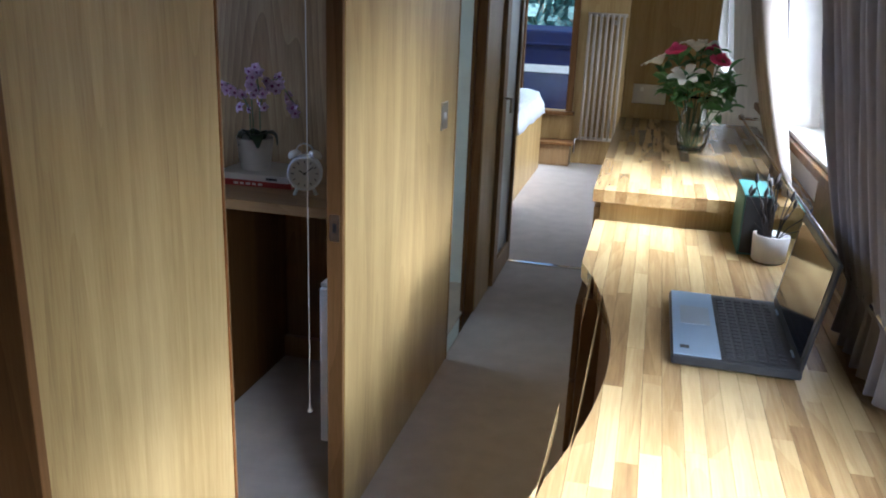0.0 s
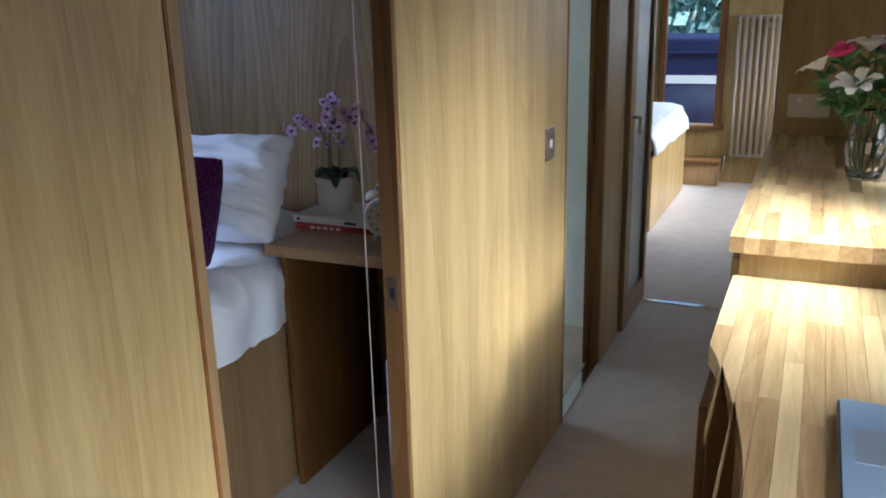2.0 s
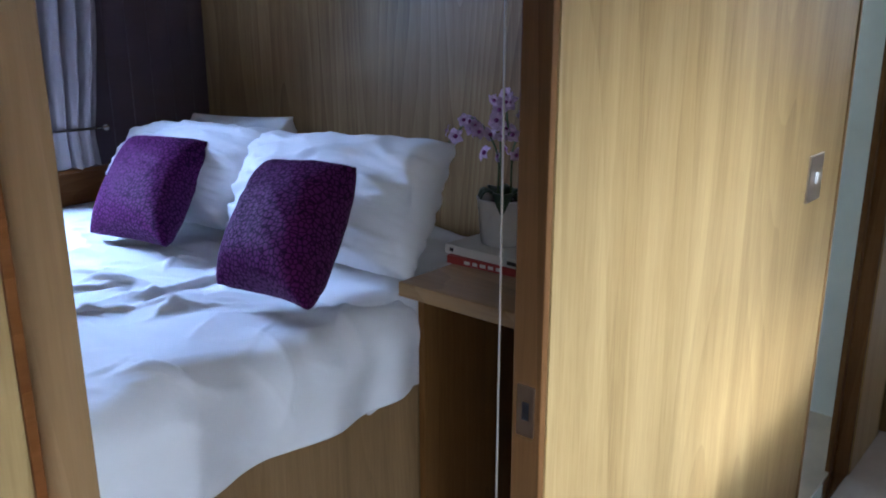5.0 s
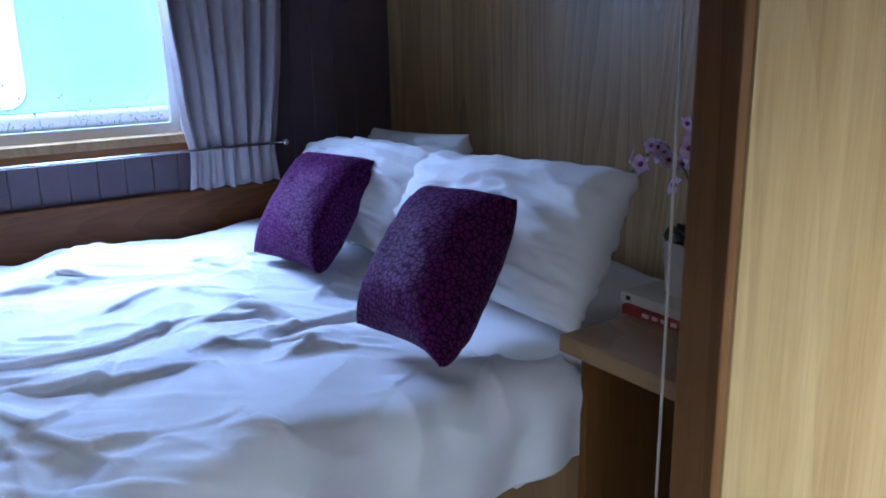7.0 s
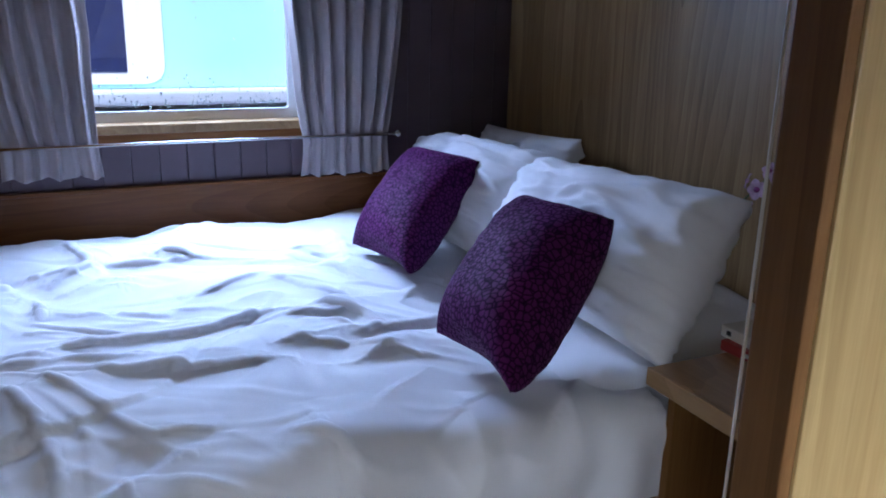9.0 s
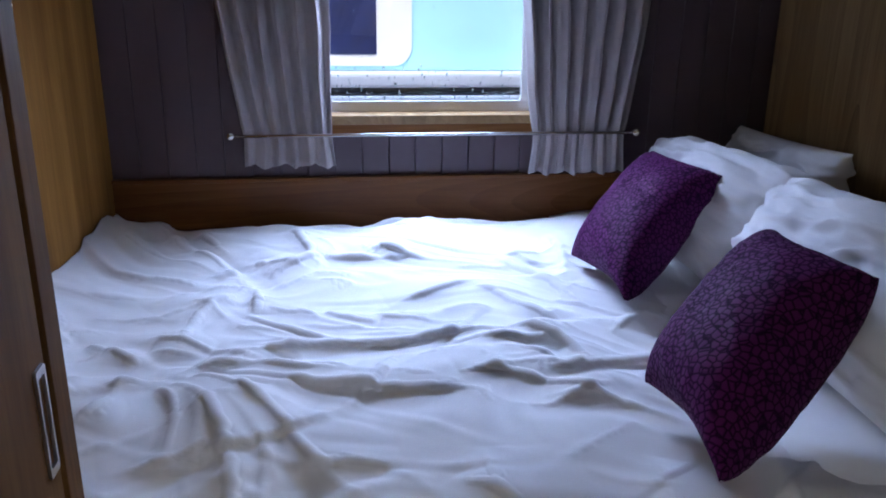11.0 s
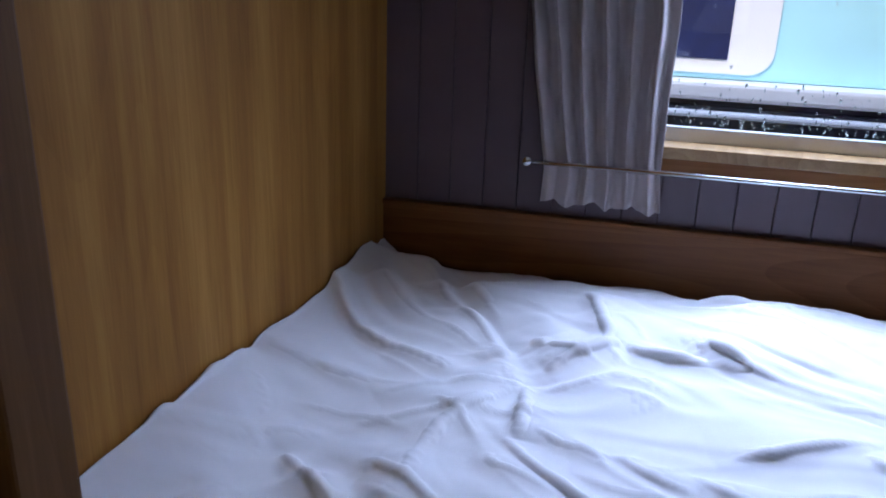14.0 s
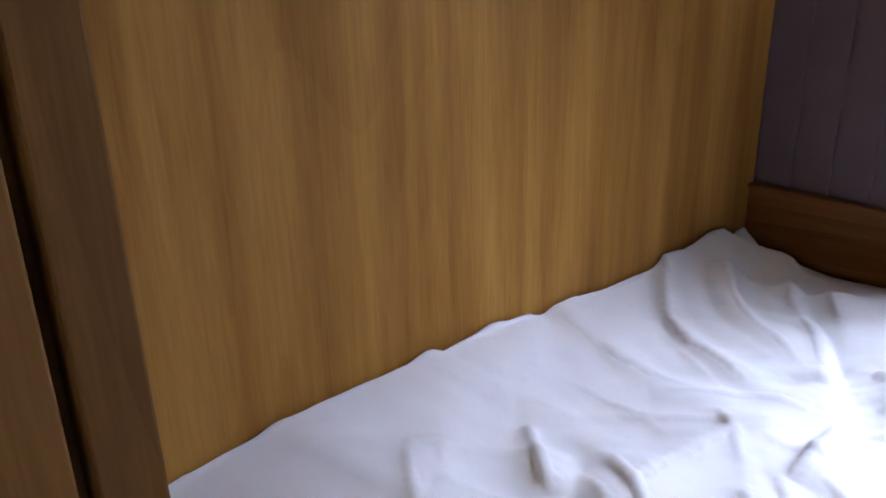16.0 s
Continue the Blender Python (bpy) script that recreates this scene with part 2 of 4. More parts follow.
# ---- mesh helpers ----
def box(bm, x0, x1, y0, y1, z0, z1, bevel=0.0, seg=2):
    r = bmesh.ops.create_cube(bm, size=1.0)
    for v in r["verts"]:
        v.co = Vector((x0 + (v.co.x + 0.5) * (x1 - x0), y0 + (v.co.y + 0.5) * (y1 - y0), z0 + (v.co.z + 0.5) * (z1 - z0)))
    if bevel > 0:
        es = list({e for v in r["verts"] for e in v.link_edges})
        bmesh.ops.bevel(bm, geom=es, offset=bevel, segments=seg, affect="EDGES", profile=0.6)
    return bm


def nbox(*a, **k):
    return box(bmesh.new(), *a, **k)


def mesh_of(name, bm, material, smooth=False):
    bmesh.ops.recalc_face_normals(bm, faces=bm.faces)
    me = bpy.data.meshes.new(name)
    bm.to_mesh(me)
    bm.free()
    me.materials.append(material)
    if smooth:
        for p in me.polygons:
            p.use_smooth = True
    return me


def part(name, bm, material, parent=None, label="", smooth=False):
    ob = new(name, mesh_of(name, bm, material, smooth))
    if parent:
        ob.parent = parent
    if label:
        tagged(ob, label)
    return ob


def thing(name, at=(0, 0, 0), label="", category="", group="", kind="", rz=0):
    ob = new(name)
    ob.matrix_world = pose(*at, 0, 0, rz)
    return tagged(ob, label, category, group, kind)


def structure(name, bm, material, label, category="wall", parent=None, smooth=False):
    ob = part(name, bm, material, parent, smooth=smooth)
    return tagged(ob, label, category, kind="structure")


def lathe(bm, profile, seg=32, at=(0, 0, 0), cap=True):
    rings = []
    for r, z in profile:
        rings.append([bm.verts.new((at[0] + r * math.cos(2 * math.pi * k / seg), at[1] + r * math.sin(2 * math.pi * k / seg), at[2] + z)) for k in range(seg)])
    for a, c in zip(rings, rings[1:]):
        for k in range(seg):
            bm.faces.new((a[k], a[(k + 1) % seg], c[(k + 1) % seg], c[k]))
    if cap:
        bm.faces.new(rings[0][::-1])
        bm.faces.new(rings[-1])
    return bm


def tube(bm, pts, r, seg=8):
    pts = [Vector(p) for p in pts]
    rad = r if isinstance(r, (list, tuple)) else [r] * len(pts)
    rings = []
    for i, p in enumerate(pts):
        d = (pts[min(i + 1, len(pts) - 1)] - pts[max(i - 1, 0)]).normalized()
        a = d.orthogonal().normalized() if abs(d.z) > 0.9 else d.cross(Vector((0, 0, 1))).normalized()
        b = d.cross(a)
        rings.append([bm.verts.new(p + rad[i] * (math.cos(2 * math.pi * k / seg) * a + math.sin(2 * math.pi * k / seg) * b)) for k in range(seg)])
    for a, c in zip(rings, rings[1:]):
        for k in range(seg):
            bm.faces.new((a[k], a[(k + 1) % seg], c[(k + 1) % seg], c[k]))
    bm.faces.new(rings[0][::-1])
    bm.faces.new(rings[-1])
    return bm


def grid_mesh(nu, nv, fn):
    bm = bmesh.new()
    vs = [[bm.verts.new(fn(i / (nu - 1), j / (nv - 1))) for j in range(nv)] for i in range(nu)]
    for i in range(nu - 1):
        for j in range(nv - 1):
            bm.faces.new((vs[i][j], vs[i + 1][j], vs[i + 1][j + 1], vs[i][j + 1]))
    return bm


def rounded_rect(w, h, r, n=6):
    out = []
    for cx, cy, a0 in ((w / 2 - r, h / 2 - r, 0), (-w / 2 + r, h / 2 - r, 90), (-w / 2 + r, -h / 2 + r, 180), (w / 2 - r, -h / 2 + r, 270)):
        for k in range(n + 1):
            a = radians(a0 + 90 * k / n)
            out.append((cx + r * math.cos(a), cy + r * math.sin(a)))
    return out


def ring_frame(outer, inner, depth, place):
    """A frame between two outlines of equal count; place maps (u, v, d) to the world."""
    bm = bmesh.new()
    n = len(outer)
    vo = [[bm.verts.new(place(u, v, d)) for u, v in outer] for d in (0, depth)]
    vi = [[bm.verts.new(place(u, v, d)) for u, v in inner] for d in (0, depth)]
    for k in range(n):
        q = (k + 1) % n
        bm.faces.new((vo[0][k], vo[0][q], vi[0][q], vi[0][k]))
        bm.faces.new((vo[1][k], vi[1][k], vi[1][q], vo[1][q]))
        bm.faces.new((vo[0][k], vo[1][k], vo[1][q], vo[0][q]))
        bm.faces.new((vi[0][k], vi[0][q], vi[1][q], vi[1][k]))
    return bm


def slab(outline, z0, z1):
    bm = bmesh.new()
    lo = [bm.verts.new((x, y, z0)) for x, y in outline]
    hi = [bm.verts.new((x, y, z1)) for x, y in outline]
    n = len(outline)
    bm.faces.new(lo[::-1])
    bm.faces.new(hi)
    for k in range(n):
        bm.faces.new((lo[k], lo[(k + 1) % n], hi[(k + 1) % n], hi[k]))
    return bm


# ---- shell of the boat ----
structure("floor", nbox(HULL_W - 0.1, HULL_E + 0.1, -2.1, 4.20, -0.05, 0.0), CARPET, "taupe fitted carpet running along the passage", "carpet")
structure("floor_bedroom", nbox(HULL_W - 0.1, HULL_E + 0.1, 4.203, END_Y + 0.1, -0.05, 0.001), CARPET, "taupe fitted carpet in the far cabin", "carpet")
structure("ceiling", nbox(HULL_W - 0.1, HULL_E + 0.1, -2.1, END_Y + 0.1, CEIL, CEIL + 0.05), CEILING, "plain cream painted boat ceiling", "ceiling")
structure("wall_south", nbox(HULL_W - 0.01, HULL_E, -2.1, -2.03, 0, CEIL), OAK_PANEL, "oak veneered bulkhead closing the passage")

WIN_W = (1.19, 1.87, 1.075, 1.80)
# Unseen bathroom window opening, added for its light.
WIN_B = (2.95, 3.45, 1.28, 1.75)


def wall_with_hole(name, x0, x1, y0, y1, z0, z1, holes, material, label):
    """A wall along y with rectangular openings (y0, y1, z0, z1)."""
    bm = bmesh.new()
    ys = sorted({y0, y1, *[h[0] for h in holes], *[h[1] for h in holes]})
    for a, c in zip(ys, ys[1:]):
        cut = [h for h in holes if h[0] <= a and h[1] >= c]
        if cut:
            box(bm, x0, x1, a, c, z0, cut[0][2])
            box(bm, x0, x1, a, c, cut[0][3], z1)
        else:
            box(bm, x0, x1, a, c, z0, z1)
    upright_cuts(bm)
    return structure(name, bm, material, label)


WIN_E1 = (1.60, 2.70, 1.10, 1.80)
WIN_E3 = (4.90, 6.90, 1.05, 1.80)
# Unseen opening, added to light the near end of the desk.
WIN_E0 = (-0.35, 0.65, 1.12, 1.78)
TUMBLE = 0.12


def lean_in(ob):
    """The hull side leans inwards above the gunwale."""
    for v in ob.data.vertices:
        v.co.x -= TUMBLE * max(0.0, v.co.z - 1.0)


def upright_cuts(bm):
    """A cut at the height where the lean begins."""
    bmesh.ops.bisect_plane(bm, geom=bm.verts[:] + bm.edges[:] + bm.faces[:], plane_co=(0, 0, 1.0), plane_no=(0, 0, 1))


west = wall_with_hole("wall_west", HULL_W - 0.09, HULL_W - 0.012, -2.1, END_Y, 0, CEIL, [WIN_W, WIN_B], PLUM, "dark plum painted boarded hull side of the cabin")
lean_in(wall_with_hole("wall_east", HULL_E, HULL_E + 0.15, -2.1, END_Y, 0, CEIL, [WIN_E0, WIN_E1, WIN_E3], HULL_WHITE, "white painted hull side behind the desk"))

# passage side of the cabin: pocket wall, sliding door, jamb, partition
structure("wall_aft", nbox(-0.088, 0.0, -2.03, -0.45, 0, CEIL), OAK_PANEL, "oak panel beside the open dark doorway")
structure("wall_pocket", nbox(-0.018, 0.0, 0.480, 0.970, 0, CEIL, bevel=0.002), OAK_PANEL, "tall honey oak veneer panel beside the cabin door")
structure("trim_pocket", nbox(-0.090, 0.004, 0.462, 0.4785, 0, CEIL, bevel=0.002), OAK_DARK, "dark oak lipping of the doorway beside the panel", "trim")
# Thin dark strip painted in for the shadowed gap before the sliding door.
structure("trim_pocket_end", nbox(-0.0175, 0.0015, 0.9702, 0.9775, 0, CEIL, bevel=0.0015), OAK_RAIL, "dark strip standing in for the shadow gap at the oak panel's end", "trim")
structure("wall_pocket_inner", nbox(-0.088, -0.064, 0.480, 0.952, 0, CEIL), OAK_DARK, "dark oak lining inside the door pocket")
structure("wall_foot", nbox(HULL_W, -0.70, FOOT_Y - 0.05, FOOT_Y, 0, CEIL), OAK_FOOT, "honey oak veneer bulkhead at the foot of the bed")
closet = thing("wardrobe", (-0.754, 0.897, 0), "built-in oak wardrobe beside the foot of the bed", "wardrobe")
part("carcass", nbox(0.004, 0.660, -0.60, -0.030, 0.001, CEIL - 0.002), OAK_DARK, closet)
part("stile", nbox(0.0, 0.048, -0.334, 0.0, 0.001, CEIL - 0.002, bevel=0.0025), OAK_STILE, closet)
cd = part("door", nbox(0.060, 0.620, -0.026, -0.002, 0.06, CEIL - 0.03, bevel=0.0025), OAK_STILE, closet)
cp = part("pull", ring_frame(rounded_rect(0.030, 0.14, 0.004, 2), rounded_rect(0.020, 0.118, 0.003, 2), 0.004, lambda u, v, d: (0.085 + u, -0.0018 + d, 0.98 + v)), STEEL, cd, "chrome framed flush pull")
part("plinth", nbox(0.060, 0.640, -0.029, -0.010, 0.001, 0.055), OAK_DARK, closet)
structure("wall_head", nbox(HULL_W, -0.046, HEAD_Y, HEAD_Y + 0.05, 0, CEIL), OAK_HEAD, "crown-cut oak veneer bulkhead behind the pillows")
structure("wall_partition", nbox(-0.040, 0.0, PART_Y0 + 0.012, PART_Y1 - 0.01, 0, CEIL, bevel=0.002), OAK_PANEL, "honey oak veneer partition along the passage")
structure("trim_partition", nbox(-0.047, -0.003, PART_Y0, PART_Y0 + 0.014, 0, CEIL, bevel=0.002), OAK_DARK, "dark oak lipping on the partition's end", "trim")
structure("trim_partition_far", nbox(-0.044, 0.004, PART_Y1 - 0.012, PART_Y1, 0, CEIL, bevel=0.002), OAK_TRIM, "oak lipping beside the bathroom opening", "trim")

door = thing("sliding_door", (-0.041, 1.022, 0), "oak pocket door slid open into the wall", "door")
part("leaf", nbox(-0.019, 0.019, -0.535, 0.0, 0.012, CEIL - 0.01, bevel=0.002), OAK_TRIM, door)
pull = part("edge_pull", ring_frame(rounded_rect(0.024, 0.13, 0.004, 2), rounded_rect(0.015, 0.108, 0.003, 2), 0.004, lambda u, v, d: (u, 0.0005 + d, 0.96 + v)), STEEL, door, "chrome framed finger pull in the door edge")
part("recess", nbox(-0.0075, 0.0075, 0.0005, 0.002, 0.907, 1.013), BLACK, pull)

# ---- bathroom behind the partition ----
structure("wall_bath_far", nbox(HULL_W - 0.012, -0.046, 3.70, 3.75, 0, CEIL), BATH, "pale grey-green bathroom end panel")
structure("wall_bath_near", nbox(HULL_W - 0.012, -0.046, HEAD_Y + 0.052, HEAD_Y + 0.062, 0.012, CEIL), BATH, "pale grey-green bathroom wall panel")
structure("bath_floor", nbox(HULL_W - 0.012, -0.05, HEAD_Y + 0.05, 3.70, 0.0, 0.012), TILE, "beige bathroom floor tile", "floor")
structure("wall_passage", nbox(-0.046, 0.0, 3.347, 3.70, 0, CEIL, bevel=0.002), OAK_PANEL, "narrow oak panel between bathroom and cabin door")
structure("trim_bath", nbox(-0.062, -0.046, 3.30, 3.362, 0, CEIL, bevel=0.002), OAK_DARK, "dark oak edge of the bathroom opening", "trim")
structure("trim_bath_front", nbox(-0.046, -0.004, 3.33, 3.3465, 0, CEIL, bevel=0.002), OAK_DARK, "dark oak lipping of the narrow panel", "trim")
structure("door_sill", nbox(-0.05, -0.004, PART_Y1, 3.33, 0.0, 0.006, bevel=0.001), CHROME, "chrome carpet bar at the bathroom opening", "threshold")
shower = thing("shower_screen", (-0.32, 3.20, 0), "clear glass shower screen with a chrome edge", "shower")
part("glass", nbox(-0.30, 0.0, 0.0, 0.006, 0.12, 1.95), LENS, shower)
part("edge_profile", nbox(0.0, 0.014, -0.006, 0.012, 0.10, 1.97, bevel=0.002), CHROME, shower)
part("tray_edge", nbox(-0.75, 0.02, -0.02, 0.03, 0.0125, 0.12, bevel=0.01), WHITE, shower, "white shower tray edge")
rail = thing("towel_rail", (-0.30, 3.19, 1.02), "small chrome towel rail on the shower screen", "rail")
part("bar", tube(bmesh.new(), [(-0.16, -0.035, 0), (0.0, -0.035, 0)], 0.007, 10), CHROME, rail, smooth=True)
part("bracket", tube(bmesh.new(), [(-0.15, 0.009, 0), (-0.15, -0.035, 0)], 0.006, 8), CHROME, rail, smooth=True)
part("bracket", tube(bmesh.new(), [(-0.02, 0.009, 0), (-0.02, -0.035, 0)], 0.006, 8), CHROME, rail, smooth=True)
hose = thing("shower_hose", (-0.62, 3.66, 0), "grey flexible shower hose hanging on the wall", "hose")
part("tube", tube(bmesh.new(), [(0.45 * (k / 20) - 0.1, 0.0 + 0.03 * math.sin(k / 20 * 3.1), 1.95 - 0.95 * math.sin(k / 20 * 1.57)) for k in range(21)], 0.008, 8), STEEL, hose, smooth=True)

# ---- glazed door standing open along the passage ----
gd = thing("glazed_door", (0.0, 3.70, 0), "open oak door with a tall frosted glass panel", "door")
part("stile", nbox(-0.040, 0.022, 0.0, 0.10, 0.012, CEIL - 0.02, bevel=0.004), OAK_TRIM, gd)
part("stile", nbox(-0.018, 0.022, 0.47, 0.52, 0.012, CEIL - 0.02, bevel=0.004), OAK_TRIM, gd)
part("rail", nbox(-0.018, 0.020, 0.10, 0.47, 0.012, 0.13, bevel=0.004), OAK_TRIM, gd)
part("pane", nbox(-0.002, 0.004, 0.10, 0.47, 0.13, CEIL - 0.10), FROST, gd, "frosted glass panel")
part("rail", nbox(-0.018, 0.020, 0.10, 0.47, CEIL - 0.10, CEIL - 0.02, bevel=0.004), OAK_TRIM, gd)
hd = part("handle", tube(bmesh.new(), [(0.02, 0.05, 1.0), (0.055, 0.05, 1.0), (0.055, 0.05, 0.93)], 0.007, 8), STEEL, gd, "dull steel lever handle", smooth=True)
structure("threshold", nbox(0.022, 0.60, 4.185, 4.218, 0.0, 0.008, bevel=0.002), CHROME, "bright metal carpet bar across the passage", "threshold")

# ---- far cabin ----
structure("wall_far_left", nbox(-1.9, -1.85, 4.22, END_Y, 0, CEIL), OAK_PANEL, "oak lined side of the far cabin")
structure("wall_far_return", nbox(-1.9, -0.05, 4.16, 4.215, 0, CEIL), OAK_PANEL, "oak bulkhead in front of the far cabin")
end_bm = bmesh.new()
box(end_bm, -2.1, -0.47, END_Y, END_Y + 0.06, 0, CEIL)
box(end_bm, -0.02, HULL_E, END_Y, END_Y + 0.06, 0, CEIL)
box(end_bm, -0.47, -0.02, END_Y, END_Y + 0.06, 0, 0.49)
box(end_bm, -0.47, -0.02, END_Y, END_Y + 0.06, 1.92, CEIL)
structure("wall_end", end_bm, OAK_PANEL, "oak bulkhead at the stern with a glazed opening")
wn = tagged(new("window_stern"), "dark framed stern window above an oak step", "window", kind="structure")
part("window_frame", nbox(-0.03, 0.03, END_Y - 0.03, END_Y + 0.05, 0.46, 1.95, bevel=0.004), OAK_DARK, wn)
part("window_frame", nbox(-0.50, -0.455, END_Y - 0.03, END_Y + 0.05, 0.46, 1.95, bevel=0.004), OAK_DARK, wn)
part("window_sill", nbox(-0.52, 0.05, END_Y - 0.06, END_Y + 0.05, 0.45, 0.485, bevel=0.006), OAK_DARK, wn)
pane = part("pane", nbox(-0.455, -0.03, END_Y + 0.010, END_Y + 0.014, 0.485, 1.95), LENS, wn)
pane.visible_shadow = False
step = thing("oak_step", (-0.25, END_Y - 0.19, 0), "oak step box below the stern window", "step")
part("riser", nbox(-0.27, 0.30, -0.01, 0.18, 0.001, 0.19, bevel=0.004), OAK_TRIM, step)
part("tread", nbox(-0.29, 0.32, -0.03, 0.185, 0.19, 0.22, bevel=0.006), OAK_DARK, step)

rad = thing("column_radiator", (0.11, END_Y - 0.055, 0.22), "tall cream column radiator on the oak bulkhead, dimmed in its colour", "radiator")
NCOL = 7
for k in range(NCOL):
    part("column", tube(bmesh.new(), [(0.02 + k * 0.05, -0.045, 0.03), (0.02 + k * 0.05, -0.045, 1.15)], 0.0135, 12), RADIATOR, rad, smooth=True)
part("header", tube(bmesh.new(), [(0.0, -0.03, 0.035), (0.345, -0.03, 0.035)], 0.016, 10), RADIATOR, rad, smooth=True)
part("header", tube(bmesh.new(), [(0.0, -0.03, 1.145), (0.345, -0.03, 1.145)], 0.016, 10), RADIATOR, rad, smooth=True)
part("valve", tube(bmesh.new(), [(0.0, -0.045, 0.03), (-0.03, -0.045, 0.03), (-0.03, -0.045, -0.10)], 0.010, 8), CHROME, rad, "chrome radiator valve", smooth=True)
part("bracket", nbox(0.10, 0.13, -0.03, 0.054, 0.06, 0.10), RADIATOR, rad)
part("bracket", nbox(0.22, 0.25, -0.03, 0.054, 1.06, 1.10), RADIATOR, rad)

fb = thing("far_bed", (-0.20, 5.55, 0), "built-in oak bed with a pale quilted cover", "bed")
part("base", nbox(-1.60, 0.0, 0.0, 1.45, 0.001, 0.52, bevel=0.006), OAK_PANEL, fb)


def far_cover(u, v):
    x = -1.6 + 1.66 * u
    y = 0.0 + 1.44 * v
    z = 0.72 + 0.03 * noise.noise((x * 3, y * 3, 0))
    edge = max(0.0, (u - 0.90) / 0.10)
    z -= 0.20 * edge ** 2
    return (min(x, 0.03), y - 0.02, z)


part("mattress", nbox(-1.58, -0.02, 0.02, 1.43, 0.52, 0.70, bevel=0.04, seg=4), SHEET, fb, smooth=True)
cv = part("cover", grid_mesh(40, 40, far_cover), SHEET, fb, "pale blue-white quilted bed cover", smooth=True)
cv.modifiers.new("thick", "SOLIDIFY").thickness = 0.02

# ---- desk side ----
structure("wall_socket", nbox(0.60, 0.985, 3.53, 3.58, 0, CEIL, bevel=0.002), OAK_PANEL, "oak bulkhead at the end of the raised worktop")


def front_edge(y):
    if y > 1.56 or y < 0.50:
        return 0.612
    return 0.612 + 0.096 * math.sin(math.pi * (y - 0.50) / 1.06) ** 0.9


def stave_strip(x0, x1, y0, y1, z0, z1, edge):
    ys = [y0 + (y1 - y0) * k / 8 for k in range(9)]
    lefts = [max(x0, edge(y)) for y in ys]
    if all(l >= x1 - 0.003 for l in lefts):
        return None
    bm = bmesh.new()
    rows = []
    for y, l in zip(ys, lefts):
        l = min(l, x1 - 0.0008)
        rows.append([bm.verts.new(p) for p in ((l, y, z0), (x1 - 0.0006, y, z0), (x1 - 0.0006, y, z1), (l, y, z1))])
    for a, c in zip(rows, rows[1:]):
        for k in range(4):
            bm.faces.new((a[k], a[(k + 1) % 4], c[(k + 1) % 4], c[k]))
    bm.faces.new(rows[0])
    bm.faces.new(rows[-1][::-1])
    return bm


def worktop(name, label, x0, x1, y0, y1, z0, z1, edge, seed):
    rng = random.Random(seed)
    top = thing(name, (0, 0, 0), label, "worktop")
    x = x0
    while x < x1 - 0.005:
        w = 0.031
        y = y0
        first = True
        while y < y1 - 0.005:
            ln = rng.uniform(0.05, 0.40) if first else rng.uniform(0.26, 0.46)
            first = False
            ye = min(y1, y + ln)
            if y1 - ye < 0.06:
                ye = y1
            bm = stave_strip(x, min(x + w, x1), y, ye - 0.0006, z0, z1 - rng.uniform(0, 0.0004), edge)
            if bm:
                part("stave", bm, STAVE, top)
            y = ye
        x += w
    return top


worktop("desk_worktop", "curved oak butcher-block desk worktop", 0.612, HULL_E - 0.003, 0.568, 1.978, DESK_Z - 0.038, DESK_Z, front_edge, 5)
worktop("raised_worktop", "oak butcher-block top of the raised cabinet", 0.600, HULL_E - 0.003, 1.966, 3.527, TOP_Z - 0.036, TOP_Z, lambda y: 0.600, 9)

cab = thing("raised_cabinet", (0.622, 1.984, 0), "oak cabinet below the raised worktop", "cabinet")
part("body", nbox(0.0, 0.57, 0.0, 1.543, 0.001, TOP_Z - 0.037, bevel=0.003), OAK_PANEL, cab)
for k in range(3):
    part("door", nbox(-0.018, -0.001, 0.02 + k * 0.508, 0.515 + k * 0.508, 0.08, TOP_Z - 0.06, bevel=0.003), OAK_PANEL, cab)
dc = thing("desk_cabinet", (0.63, 1.42, 0), "oak drawer unit under the desk", "cabinet")
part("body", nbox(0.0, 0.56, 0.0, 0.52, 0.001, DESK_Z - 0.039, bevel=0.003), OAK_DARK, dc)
for k in range(4):
    dr = part("drawer", nbox(-0.016, -0.001, 0.01, 0.51, 0.06 + k * 0.195, 0.245 + k * 0.195, bevel=0.003), OAK_DARK, dc)
    part("knob", lathe(bmesh.new(), [(0.006, 0.0), (0.011, 0.006), (0.011, 0.014), (0.006, 0.018)], 12, (-0.022, 0.26, 0.15 + k * 0.195 - 0.009)), STEEL, dr, smooth=True)
apron_y = [0.572 + 0.846 * k / 24 for k in range(25)]
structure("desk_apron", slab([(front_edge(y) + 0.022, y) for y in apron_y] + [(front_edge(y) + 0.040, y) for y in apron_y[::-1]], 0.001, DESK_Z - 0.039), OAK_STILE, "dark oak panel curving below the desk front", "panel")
# Added panel that keeps stray lamp light from spilling under the desk end.
structure("desk_end_panel", nbox(0.655, 1.149, 0.574, 0.594, 0.001, DESK_Z - 0.040, bevel=0.002), OAK_DARK, "dark oak panel added below the desk to block stray light", "panel")
structure("ledge", nbox(1.172, HULL_E - 0.001, -2.0, 3.529, 1.058, 1.085, bevel=0.004), OAK_DARK, "dark oak ledge along the hull", "ledge")
structure("ledge_riser", nbox(1.178, HULL_E - 0.001, -2.0, 1.965, DESK_Z + 0.0005, 1.0575), OAK_DARK, "dark oak upstand behind the desk", "upstand")


